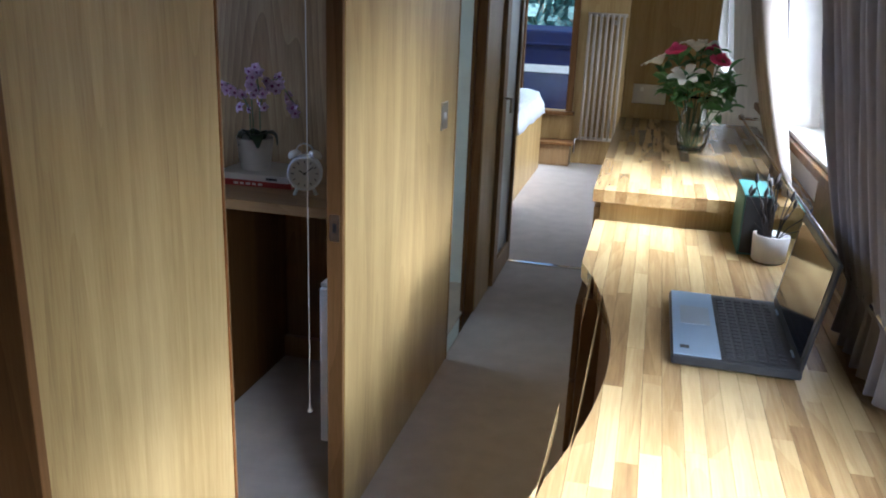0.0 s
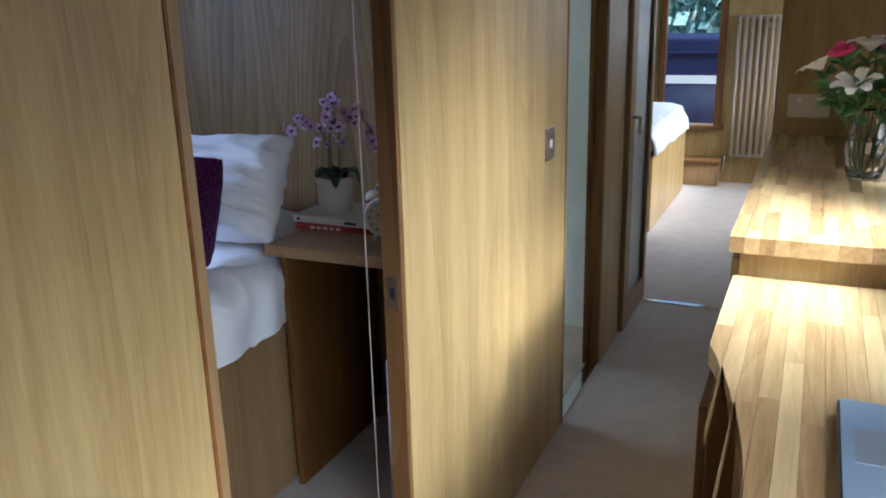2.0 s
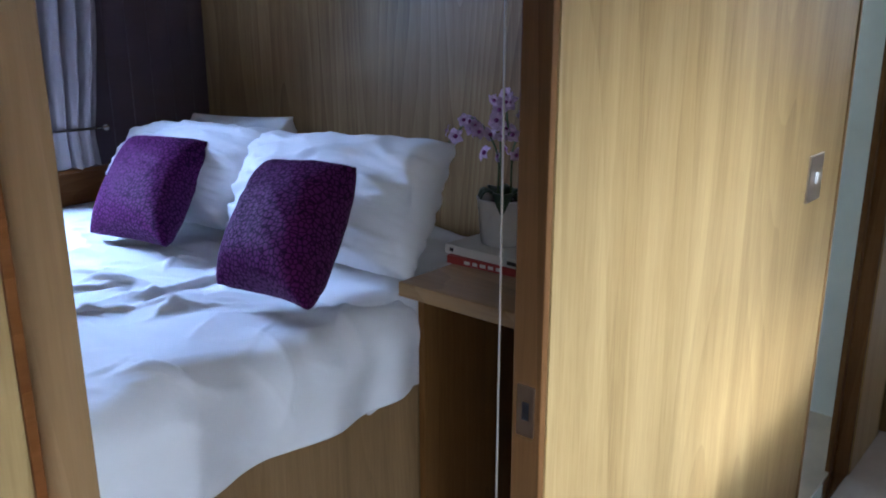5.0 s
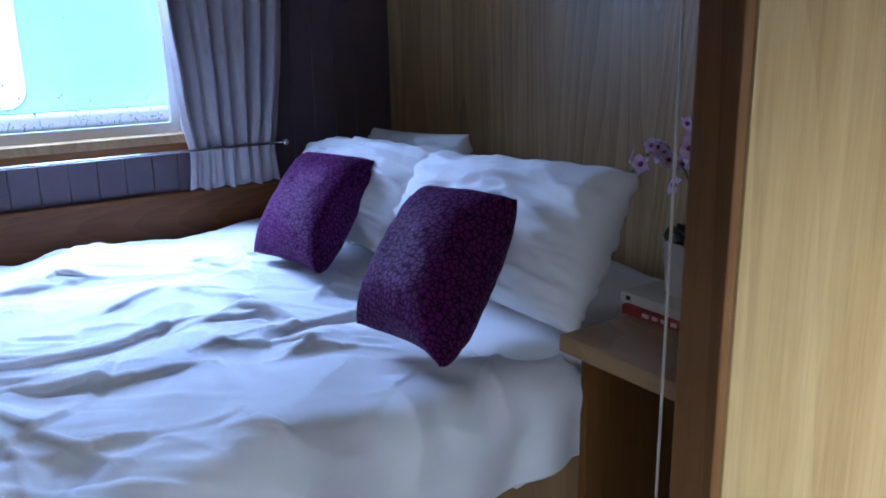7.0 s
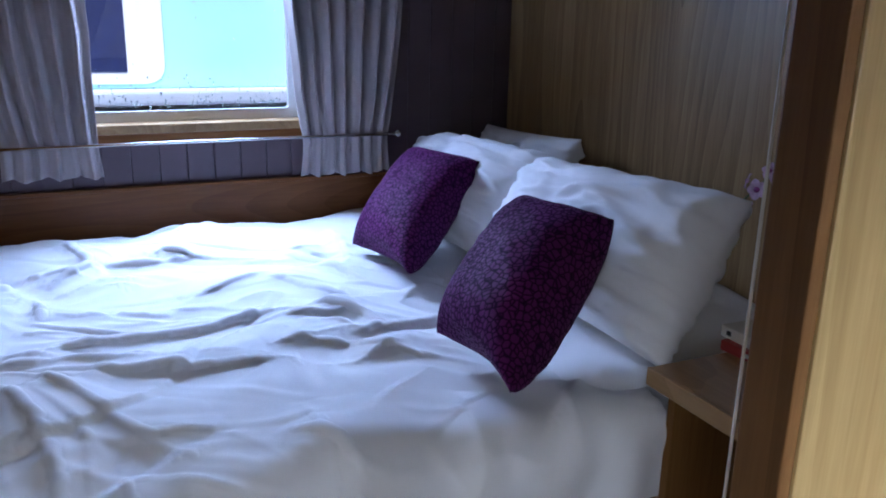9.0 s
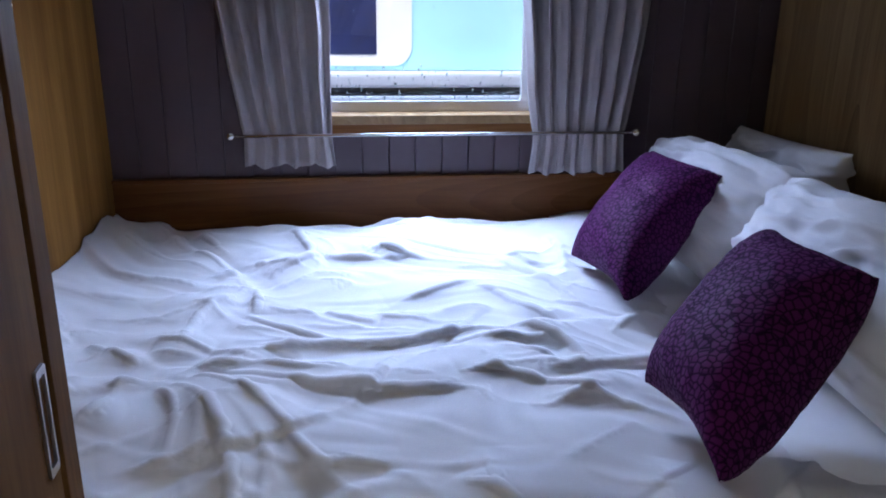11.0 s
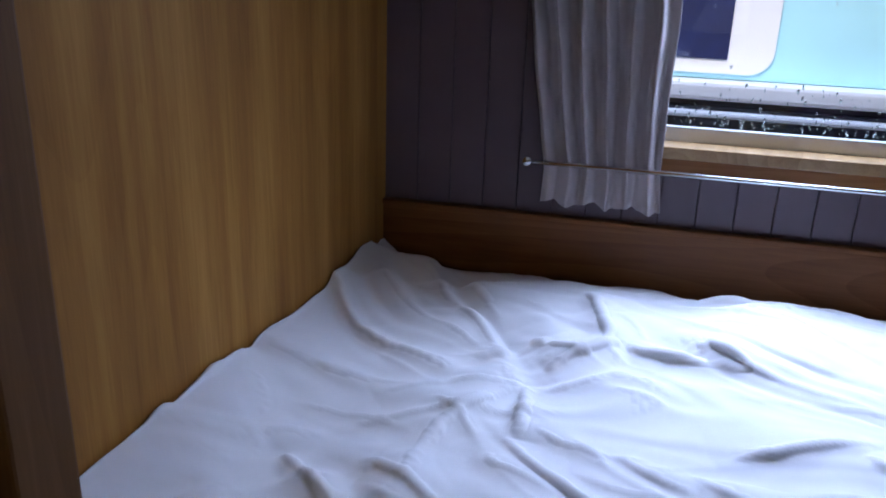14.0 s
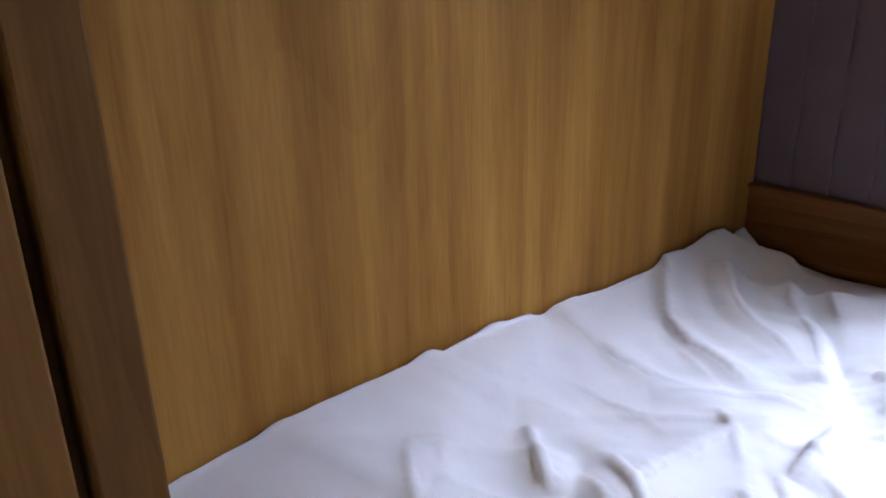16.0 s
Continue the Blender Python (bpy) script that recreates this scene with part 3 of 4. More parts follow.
def window_unit(name, wall_x, side, y0, y1, z0, z1, label, corner=0.07, deep=0.055):
    """A window in a wall along y. side: +1 where the outside lies at larger x."""
    w = tagged(new(name), label, "window", kind="structure")
    cy, cz, wd, ht = (y0 + y1) / 2, (z0 + z1) / 2, y1 - y0, z1 - z0
    xo = wall_x + side * deep
    n = 6

    def place(u, v, d):
        return (xo + side * d, cy + u, cz + v)

    part("window_frame", ring_frame(rounded_rect(wd - 0.004, ht - 0.004, 0.012, n), rounded_rect(wd - 0.07, ht - 0.07, corner, n), 0.025, place), ALU_FRAME, w)
    p = part("pane", nbox(xo + side * 0.010 - 0.002, xo + side * 0.010 + 0.002, y0 + 0.03, y1 - 0.03, z0 + 0.03, z1 - 0.03), LENS, w)
    p.visible_shadow = False
    if side > 0:
        for piece in w.children:
            lean_in(piece)
    return w


window_unit("window_1", HULL_E, 1, *WIN_E1, "rounded aluminium boat window above the desk", deep=0.11)
window_unit("window_5", HULL_E, 1, *WIN_E3, "rounded aluminium boat window in the far cabin", deep=0.11)
window_unit("window_4", HULL_E, 1, *WIN_E0, "rounded aluminium boat window over the near desk", deep=0.11)
window_unit("window_2", HULL_W - 0.012, -1, *WIN_B, "small aluminium framed bathroom window")
w3 = window_unit("window_3", HULL_W - 0.012, -1, *WIN_W, "aluminium framed boat window beside the bed", 0.01)
part("window_sill", nbox(HULL_W - 0.067, HULL_W + 0.012, WIN_W[0] - 0.01, WIN_W[1] + 0.01, WIN_W[2] - 0.025, WIN_W[2] + 0.003, bevel=0.003), OAK_SHELF, w3, "pale varnished oak window sill")
part("apron", nbox(HULL_W - 0.011, HULL_W + 0.006, WIN_W[0] - 0.01, WIN_W[1] + 0.01, WIN_W[2] - 0.055, WIN_W[2] - 0.026, bevel=0.002), OAK_RAIL, w3)
for side_y in (WIN_W[0], WIN_W[1]):
    part("lining", nbox(HULL_W - 0.065, HULL_W + 0.004, side_y - 0.008, side_y + 0.008, WIN_W[2], WIN_W[3], bevel=0.002), WHITE, w3)

drop_rng = random.Random(17)
drops = bmesh.new()
for k in range(190):
    zc = WIN_W[2] + 0.045 + 0.10 * drop_rng.random() ** 1.8 if k % 12 else drop_rng.uniform(WIN_W[2] + 0.05, WIN_W[3] - 0.10)
    r = drop_rng.uniform(0.0011, 0.0030)
    m = Matrix.LocRotScale(Vector((HULL_W - 0.0745, drop_rng.uniform(WIN_W[0] + 0.05, WIN_W[1] - 0.05), zc)), None, Vector((0.6, 1.0, drop_rng.uniform(1.0, 2.6))))
    bmesh.ops.create_icosphere(drops, subdivisions=1, radius=r, matrix=m)
tagged(part("raindrops", drops, LENS, w3, smooth=True), "clear raindrops on the window glass", kind="stuff")

# boards of the hull lining and the oak dado rail
BW = 0.084
yb = FOOT_Y
while yb < HEAD_Y - 0.01:
    ye = min(yb + BW, HEAD_Y)
    spans = [(0.872, CEIL)]
    if ye > WIN_W[0] - 0.012 and yb < WIN_W[1] + 0.012:
        spans = [(0.872, WIN_W[2] - 0.057), (WIN_W[3] + 0.01, CEIL)]
    for a, c in spans:
        part("board", nbox(HULL_W - 0.012, HULL_W, yb + 0.0006, ye - 0.0006, a, c, bevel=0.0018, seg=1), PLUM, west)
    yb = ye
structure("dado", nbox(HULL_W - 0.011, HULL_W + 0.018, FOOT_Y, HEAD_Y, 0.0, 0.876, bevel=0.003), OAK_RAIL, "dark varnished oak dado board along the hull", "dado")
structure("dado_cap", nbox(HULL_W, HULL_W + 0.026, FOOT_Y, HEAD_Y, 0.876, 0.889, bevel=0.004), OAK_RAIL, "rounded oak capping of the dado", "trim")


# ---- curtains ----
def curtain(name, x, ya, yb, z0, z1, tie_z, side, pleats, seed, label, waist=0.9, spread=1.25, lean=0.0, tumble=0.0, fabric=None):
    """Pleated curtain in a plane of constant x; gathered behind a rail at tie_z."""
    rng = random.Random(seed)
    ph = [rng.uniform(-0.5, 0.5) for _ in range(pleats + 2)]
    c = thing(name, (x, (ya + yb) / 2, z0), label, "curtain", "curtains")
    w = (yb - ya)

    def fn(u, v):
        z = (z1 - z0) * v
        zt = (tie_z - z0)
        if z < zt:
            k = waist + (1 - z / zt) * 0.06
            amp = 0.012 + 0.012 * (1 - z / zt)
            shift = 0
        else:
            q = (z - zt) / (z1 - z0 - zt)
            k = waist + (spread - waist) * q ** 0.8
            amp = 0.020 + 0.046 * q ** 0.6
            shift = lean * q ** 0.75
        i = int(u * pleats)
        a = 2 * math.pi * u * pleats + ph[min(i, pleats)] * 0.8 + 0.7 * noise.noise((u * 5, v * 2.0, seed))
        fold = math.sin(a) + 0.35 * math.sin(2 * a + v * 3 + seed)
        y = (u - 0.5) * w * k + shift + 0.006 * noise.noise((u * 9, v * 6, seed + 3))
        dx = side * (0.020 + amp * fold * (0.6 + 0.4 * noise.noise((u * 7, v * 1.4, seed + 9))))
        dz = 0.006 * math.sin(a * 0.5) if v < 0.02 else 0.0
        return (dx - tumble * max(0.0, z + z0 - 1.0), y, z + dz)

    ob = part("drape", grid_mesh(pleats * 14, 40, fn), fabric or CURTAIN, c, smooth=True)
    ob.modifiers.new("thick", "SOLIDIFY").thickness = 0.002
    return c


curtain("curtain", HULL_W + 0.025, 0.962, 1.235, 0.930, 1.90, 1.020, 1, 6, 3, "pale grey-mauve gathered curtain held behind a steel rail", 0.94, 1.42, -0.060)
curtain("curtain", HULL_W + 0.025, 1.842, 2.155, 0.895, 1.90, 1.020, 1, 7, 8, "pale grey-mauve gathered curtain held behind a steel rail", 0.95, 1.55, 0.005)
curtain("curtain", HULL_E - 0.050, 0.93, 1.30, 0.905, 1.93, 1.015, -1, 7, 5, "beige gathered curtain beside the desk window, darkened as if backlit", 0.90, 1.45, 0.26, TUMBLE, CURTAIN_BACKLIT)
curtain("curtain", HULL_E - 0.050, 2.02, 2.42, 0.985, 1.93, 1.035, -1, 6, 11, "beige gathered curtain swept aside from the desk window, darkened as if backlit", 0.85, 1.2, 0.72, TUMBLE, CURTAIN_BACKLIT)


def curtain_rail(x, y0, y1, z, wall_x, label):
    c = thing("curtain_rail", (x, y0, z), label, "rail", "curtain rails")
    ln = y1 - y0
    part("bar", tube(bmesh.new(), [(0, 0, 0), (0, ln, 0)], 0.0055, 10), CHROME, c, smooth=True)
    for k in (0, 1):
        s = -1 if k == 0 else 1
        part("finial", lathe(bmesh.new(), [(0.004, -0.013), (0.010, -0.008), (0.013, 0.0), (0.010, 0.008), (0.004, 0.013)], 14, (0, k * ln + s * 0.014, 0)), CHROME, c, smooth=True)
        part("bracket", tube(bmesh.new(), [(wall_x - x, k * ln - s * 0.03, 0), (0, k * ln - s * 0.03, 0)], 0.006, 8), CHROME, c, smooth=True)
    return c


curtain_rail(HULL_W + 0.062, 0.941, 2.166, 1.027, HULL_W, "slim polished steel tie rail across the lower curtains")
curtain_rail(HULL_E - 0.085, 0.90, 3.40, 1.030, HULL_E, "slim polished steel tie rail above the desk")


# ---- bed ----
bed = thing("bed", (BED_X, FOOT_Y, 0), "built-in double bed with a rumpled white duvet", "bed")
part("side_panel", nbox(-0.022, 0.0, 0.0, HEAD_Y - FOOT_Y - 0.002, 0.001, 0.56, bevel=0.003), OAK_TRIM, bed, "oak side panel below the mattress")
part("mattress", nbox(HULL_W - BED_X + 0.03, -0.075, 0.004, HEAD_Y - FOOT_Y - 0.004, 0.46, BED_Z - 0.05, bevel=0.05, seg=4), PILLOW, bed, smooth=True)


# Long folds of the rumpled cover: start, end, width, height, bow. They run out from two gathered spots.
GATHER_A, GATHER_B = (-1.22, 0.89), (-1.72, 1.03)
FOLDS = [
    (GATHER_A, (-1.29, 1.72), 0.020, 0.034, 0.06), (GATHER_A, (-1.04, 1.50), 0.018, 0.030, -0.05), (GATHER_A, (-1.13, 1.27), 0.014, 0.024, 0.03),
    (GATHER_A, (-0.86, 0.98), 0.022, 0.034, 0.04), (GATHER_A, (-0.75, 1.10), 0.020, 0.032, 0.05), (GATHER_A, (-0.76, 1.29), 0.020, 0.028, 0.05),
    (GATHER_A, (-1.33, 0.74), 0.016, 0.024, 0.02), (GATHER_A, (-1.13, 0.76), 0.016, 0.020, -0.02), (GATHER_A, (-0.98, 0.80), 0.018, 0.024, 0.03),
    (GATHER_A, GATHER_B, 0.024, 0.030, 0.03), (GATHER_B, (-1.49, 1.06), 0.014, 0.030, -0.02), (GATHER_B, (-2.05, 0.62), 0.026, 0.024, 0.04),
    (GATHER_B, (-1.88, 1.20), 0.018, 0.022, 0.02), (GATHER_B, (-1.55, 0.80), 0.020, 0.018, 0.02),
    ((-2.20, 1.08), (-1.86, 1.18), 0.022, 0.034, 0.04), ((-1.90, 1.15), (-1.83, 1.42), 0.016, 0.034, -0.03), ((-2.16, 1.18), (-1.98, 1.56), 0.024, 0.026, 0.04),
    ((-1.87, 1.62), (-1.43, 1.80), 0.020, 0.028, 0.04), ((-2.12, 1.86), (-1.60, 1.80), 0.020, 0.026, 0.05), ((-1.64, 1.52), (-1.33, 1.72), 0.016, 0.022, 0.03),
    ((-1.36, 1.58), (-1.15, 1.70), 0.016, 0.028, 0.02), ((-1.27, 1.38), (-1.24, 1.68), 0.016, 0.028, 0.02), ((-1.52, 1.30), (-1.62, 1.58), 0.016, 0.018, 0.02),
    ((-1.16, 1.44), (-0.98, 1.72), 0.020, 0.022, 0.05), ((-0.95, 1.46), (-0.56, 1.44), 0.028, 0.022, 0.03), ((-0.90, 1.72), (-0.50, 1.66), 0.028, 0.020, 0.03),
    ((-0.90, 1.18), (-0.50, 1.22), 0.026, 0.020, -0.03), ((-0.92, 1.92), (-0.55, 1.86), 0.026, 0.020, 0.03), ((-1.46, 1.98), (-1.30, 1.80), 0.018, 0.024, 0.02),
    ((-2.18, 0.80), (-1.90, 0.95), 0.024, 0.022, 0.03), ((-1.95, 1.95), (-1.78, 1.66), 0.020, 0.020, 0.03), ((-1.80, 0.62), (-1.60, 0.90), 0.022, 0.020, 0.03),
]
fold_rng = random.Random(41)
for k in range(110):
    xa, ya = fold_rng.uniform(-2.2, -0.62), fold_rng.uniform(0.60, 2.05)
    way = (1.35 + fold_rng.gauss(0, 0.45)) if xa < -1.15 else math.atan2(ya - GATHER_A[1], xa - GATHER_A[0]) + fold_rng.gauss(0, 0.35)
    if ya < 0.95 and fold_rng.random() < 0.6:
        way = 1.2 + fold_rng.gauss(0, 0.5)
    ln, big = fold_rng.uniform(0.12, 0.38), fold_rng.random() ** 1.5
    FOLDS.append(((xa, ya), (xa + ln * math.cos(way), ya + ln * math.sin(way)), 0.008 + 0.008 * big, 0.004 + 0.009 * big, fold_rng.uniform(-0.10, 0.10)))
SHEET_X0 = HULL_W + 0.035
SHEET_W, SHEET_L = 1.775, 1.522


def relaxed_sheet(nu, nv, rounds):
    """A cotton sheet a little too large for its bed, let down until it rests in folds: along, across, height."""
    u, v = np.meshgrid(np.linspace(0, SHEET_W, nu), np.linspace(0, SHEET_L, nv), indexing="ij")
    x, y = u + SHEET_X0, v + FOOT_Y + 0.004

    def swell(kx, ky, seed):
        return np.array([noise.noise((a * kx, b * ky, seed)) for a, b in zip(x.ravel(), y.ravel())]).reshape(x.shape)

    wx, wy = x + 0.030 * swell(4.5, 4.5, 1.7), y + 0.030 * swell(4.5, 4.5, 7.3)
    foot = np.clip(1 - v / 0.22, 0, 1) ** 1.5 * (0.75 + 0.35 * swell(4, 0.1, 6.1))
    under = 0.034 * swell(2.1, 2.1, 12.5) + 0.016 * swell(5.0, 4.0, 14.5) + 0.055 * foot - 0.03 * np.clip(v / SHEET_L * 10 - 9, 0, 1) ** 2 - 0.035 * np.clip(1 - u / 0.10, 0, 1)

    def pleats(across, kx, ky, turns, seed):
        """Bundles of leaning folds, long in one direction, here and there."""
        c, sn = math.cos(across), math.sin(across)
        n = np.array([noise.noise(((a * c + b * sn) * kx, (b * c - a * sn) * ky, seed)) for a, b in zip(wx.ravel(), wy.ravel())]).reshape(x.shape)
        phase = turns * 6.283 * n
        return np.sin(phase + 0.72 * np.sin(phase)) * np.clip(0.55 + 1.3 * swell(1.9, 1.9, seed + 50), 0.05, 1)

    side = np.clip((u - 1.05) * 3, 0, 1)
    h = (1 - side) * (0.016 * pleats(0.25, 3.6, 1.2, 1.6, 3.0) + 0.014 * pleats(-0.75, 3.4, 1.2, 1.6, 11.0))
    h += side * 0.016 * pleats(1.45, 3.6, 1.0, 1.4, 19.0)
    h += 0.0050 * pleats(0.6, 7.0, 2.4, 1.5, 27.0) + 0.0045 * pleats(-0.5, 8.0, 2.6, 1.5, 35.0)
    for (xa, ya), (xb, yb), w, amp, bow in FOLDS:
        ln = math.hypot(xb - xa, yb - ya)
        gap = min(0.07, 0.2 * ln)
        xa, ya, ln = xa + gap * (xb - xa) / ln, ya + gap * (yb - ya) / ln, ln - gap
        c, sn = (xb - xa) / ln, (yb - ya) / ln
        p = ((wx - xa) * c + (wy - ya) * sn) / ln
        q = (wy - ya) * c - (wx - xa) * sn - 4 * bow * p * (1 - p) * ln
        along = np.clip(1 - np.abs(2 * p - 1) ** 3, 0, 1)
        k = np.where(q > 0, q / (w * 3.6), -q / (w * 1.0))
        h += 0.85 * amp * along * (np.exp(-k ** 1.3) - 0.30 * np.exp(-((q + 2.8 * w) / (1.6 * w)) ** 2))
    h = np.where(h < 0, h * 0.6, h)
    P = np.stack((u, v, under + h + 0.004), -1)
    under = under + 0.75 * h
    slack = 1.008 + 0.016 * np.clip(0.5 + swell(3.1, 2.7, 31.0), 0, 1)
    slack[:, -30:] = 1.004

    pairs = []
    for di, dj, stiff in ((1, 0, 0.5), (0, 1, 0.5), (1, 1, 0.35), (1, -1, 0.35), (3, 0, 0.06), (0, 3, 0.06)):
        ia, ja = np.meshgrid(np.arange(nu), np.arange(nv), indexing="ij")
        ok = (ia + di < nu) & (ja + dj < nv) & (ja + dj >= 0)
        ia, ja = ia[ok], ja[ok]
        step = max(di, abs(dj))
        odd = ((ia if di else ja) // step) % 2
        for colour in (0, 1):
            m = odd == colour
            a, b = ia[m] * nv + ja[m], (ia[m] + di) * nv + ja[m] + dj
            pairs.append((a, b, stiff))
    F = P.reshape(-1, 3)
    rest = [np.linalg.norm(F[a] - F[b], axis=1) * slack.ravel()[a] for a, b, _ in pairs]
    start, low = F.copy(), under.ravel()
    held = ((u < 0.004) | (v < 0.004)).ravel()
    speed = np.zeros_like(F)
    for r in range(rounds):
        old = F.copy()
        F += speed * 0.90
        F[:, 2] -= 0.00003
        for (a, b, stiff), L in zip(pairs, rest):
            d = F[b] - F[a]
            n = np.sqrt((d * d).sum(1)) + 1e-9
            d *= (stiff * 0.5 * (n - L) / n)[:, None]
            F[a] += d
            F[b] -= d
        touch = F[:, 2] < low
        F[touch, 2] = low[touch]
        F[touch, :2] = old[touch, :2] * 0.7 + F[touch, :2] * 0.3
        F[held] = start[held]
        speed = np.clip(F - old, -0.004, 0.004)
    Q = F.reshape(nu, nv, 3)
    return Q


def on_bed(s, v, h):
    """Rolls the flat sheet over the near side of the mattress."""
    y = FOOT_Y + 0.004 + v
    edge = BED_X + 0.015
    turn = edge - SHEET_X0 - 0.06
    if s < turn:
        x, z = SHEET_X0 + max(s, 0.0), h
    else:
        d, r = s - turn, 0.085
        a = min(d / r, math.pi / 2)
        x = edge - 0.06 + (r + 0.6 * h) * math.sin(a)
        drop = r * (1 - math.cos(a)) + max(0.0, d - r * math.pi / 2)
        x += (0.016 * noise.noise((y * 5, drop * 3, 3.3)) + 0.013 * math.sin(y * 26 + 4 * noise.noise((y * 3, drop * 2, 5)))) * min(1.0, drop * 5)
        z = h * max(0.25, math.cos(a)) - drop * (1.0 + 0.20 * noise.noise((y * 3.2, 1.0, 8.0)))
    if y < 0.915:
        x = min(x, -0.772)
    return (x - BED_X, max(y - FOOT_Y, 0.003), BED_Z + 0.018 + z)


SHEET_NU, SHEET_NV = 380, 326
cotton = relaxed_sheet(SHEET_NU, SHEET_NV, 220)
dv = part("duvet", grid_mesh(SHEET_NU, SHEET_NV, lambda a, b: on_bed(*cotton[round(a * (SHEET_NU - 1)), round(b * (SHEET_NV - 1))].tolist())), DUVET, bed, "rumpled white cotton duvet", smooth=True)
dv.modifiers.new("thick", "SOLIDIFY").thickness = 0.008
sh = part("sheet", grid_mesh(60, 40, lambda u, v: ((HULL_W + 0.03 - BED_X) + u * (BED_X - HULL_W - 0.03) + 0.012 * u, 1.36 + v * 0.70, BED_Z + 0.004 + 0.012 * noise.noise((u * 9, v * 6, 3)) + 0.008 * max(-0.3, 1 - 3 * abs(noise.noise((u * 12, v * 5, 8)))) - 0.02 * max(0, 1 - v * 6) - (0.20 * max(0, (u - 0.93) / 0.07) ** 2))), DUVET, bed, "white fitted sheet at the head", smooth=True)
sh.modifiers.new("thick", "SOLIDIFY").thickness = 0.01


def cushion_mesh(w, h, t, seed, crumple, corner=0.10, n=64):
    """A soft pillow, flat in xy, filled in z; corners drawn out."""
    def side(sign):
        def fn(u, v):
            a, b = 2 * u - 1, 2 * v - 1
            pinch = 1 - corner * (1 - a * a) * abs(b) ** 3
            pinch2 = 1 - corner * (1 - b * b) * abs(a) ** 3
            fill = ((1 - abs(a) ** 2.6) * (1 - abs(b) ** 2.6)) ** 0.42
            x, y = a * w / 2 * pinch2, b * h / 2 * pinch
            p, q = x + 0.05 * noise.noise((x * 3, y * 3, seed + 2)), y + 0.05 * noise.noise((x * 3, y * 3, seed + 6))
            rim = max(abs(a), abs(b)) ** 4
            wr = crumple * 1.2 * noise.noise((p * 5, q * 6, seed + sign))
            wr += crumple * 0.9 * (max(-0.3, 1 - 3.2 * abs(noise.noise((p * 3.2 + q * 2.0, q * 5.5 - p * 1.5, seed * 1.7 + sign)))) - 0.2)
            wr += crumple * 0.45 * (max(-0.3, 1 - 3.0 * abs(noise.noise((p * 9 - q * 5, q * 11 + p * 3, seed * 2.3)))) - 0.2)
            wr += crumple * 0.5 * rim * math.sin(34 * (x if abs(b) > abs(a) else y) + 3 * noise.noise((x * 6, y * 6, seed)))
            return (x, y, sign * t / 2 * fill + wr * fill ** 0.5)
        return fn
    bm = bmesh.new()
    for sign in (1, -1):
        tmp = grid_mesh(n, n, side(sign))
        me = bpy.data.meshes.new("tmp")
        tmp.to_mesh(me)
        tmp.free()
        bm.from_mesh(me)
        bpy.data.meshes.remove(me)
    bmesh.ops.remove_doubles(bm, verts=bm.verts, dist=0.0006)
    return bm


def soft_thing(name, tl, tr, br, bl, t, material, label, category, group, seed, crumple, corner=0.10):
    """A slumped cushion between four corners."""
    tl, tr, br, bl = (Vector(p) for p in (tl, tr, br, bl))
    c = (tl + tr + br + bl) / 4
    ax = (tr + br - tl - bl) / 2
    ay = (tl + tr - bl - br) / 2
    nz = ax.cross(ay).normalized()
    ux = ax.normalized()
    uy = nz.cross(ux)
    m = Matrix((ux, uy, nz)).transposed().to_4x4()
    m.translation = c
    w, h = ax.length, ay.length
    bm = cushion_mesh(1.0, 1.0, t, seed, crumple, corner)
    inv = m.inverted()
    q = [inv @ p for p in (bl, br, tr, tl)]
    for v in bm.verts:
        a, b = v.co.x + 0.5, v.co.y + 0.5
        p = q[0] * (1 - a) * (1 - b) + q[1] * a * (1 - b) + q[2] * a * b + q[3] * (1 - a) * b
        v.co = Vector((p.x, p.y, p.z * 0.6 + v.co.z))
    ob = part(name, bm, material, None, smooth=True)
    ob.matrix_world = m
    return tagged(ob, label, category, group)


soft_thing("scatter_cushion", (-1.176, 2.080, 1.024), (-0.822, 2.036, 1.066), (-0.655, 1.738, 0.842), (-0.985, 1.757, 0.824), 0.19, PURPLE, "purple brocade scatter cushion leaning on the near pillow", "cushion", "scatter cushions", 2, 0.0022, 0.12)
soft_thing("scatter_cushion", (-1.990, 2.153, 1.014), (-1.590, 2.160, 1.038), (-1.350, 1.850, 0.822), (-1.732, 1.841, 0.798), 0.17, PURPLE, "purple brocade scatter cushion leaning on the pillow by the hull", "cushion", "scatter cushions", 7, 0.0022, 0.12)
soft_thing("pillow", (-1.50, 2.32, 1.045), (-0.75, 2.30, 1.095), (-0.71, 2.09, 0.80), (-1.44, 2.10, 0.79), 0.25, PILLOW, "plump white pillow propped at the head of the bed", "pillow", "pillows", 3, 0.017, 0.05)
soft_thing("pillow", (-2.19, 2.32, 1.010), (-1.44, 2.32, 1.065), (-1.45, 2.10, 0.80), (-2.15, 2.10, 0.79), 0.25, PILLOW, "plump white pillow propped beside the hull", "pillow", "pillows", 9, 0.017, 0.05)
soft_thing("pillow", (-2.22, 2.52, 1.050), (-1.62, 2.51, 1.080), (-1.62, 2.47, 0.78), (-2.20, 2.47, 0.78), 0.16, PILLOW, "white pillow standing behind against the bulkhead", "pillow", "pillows", 15, 0.015, 0.05)

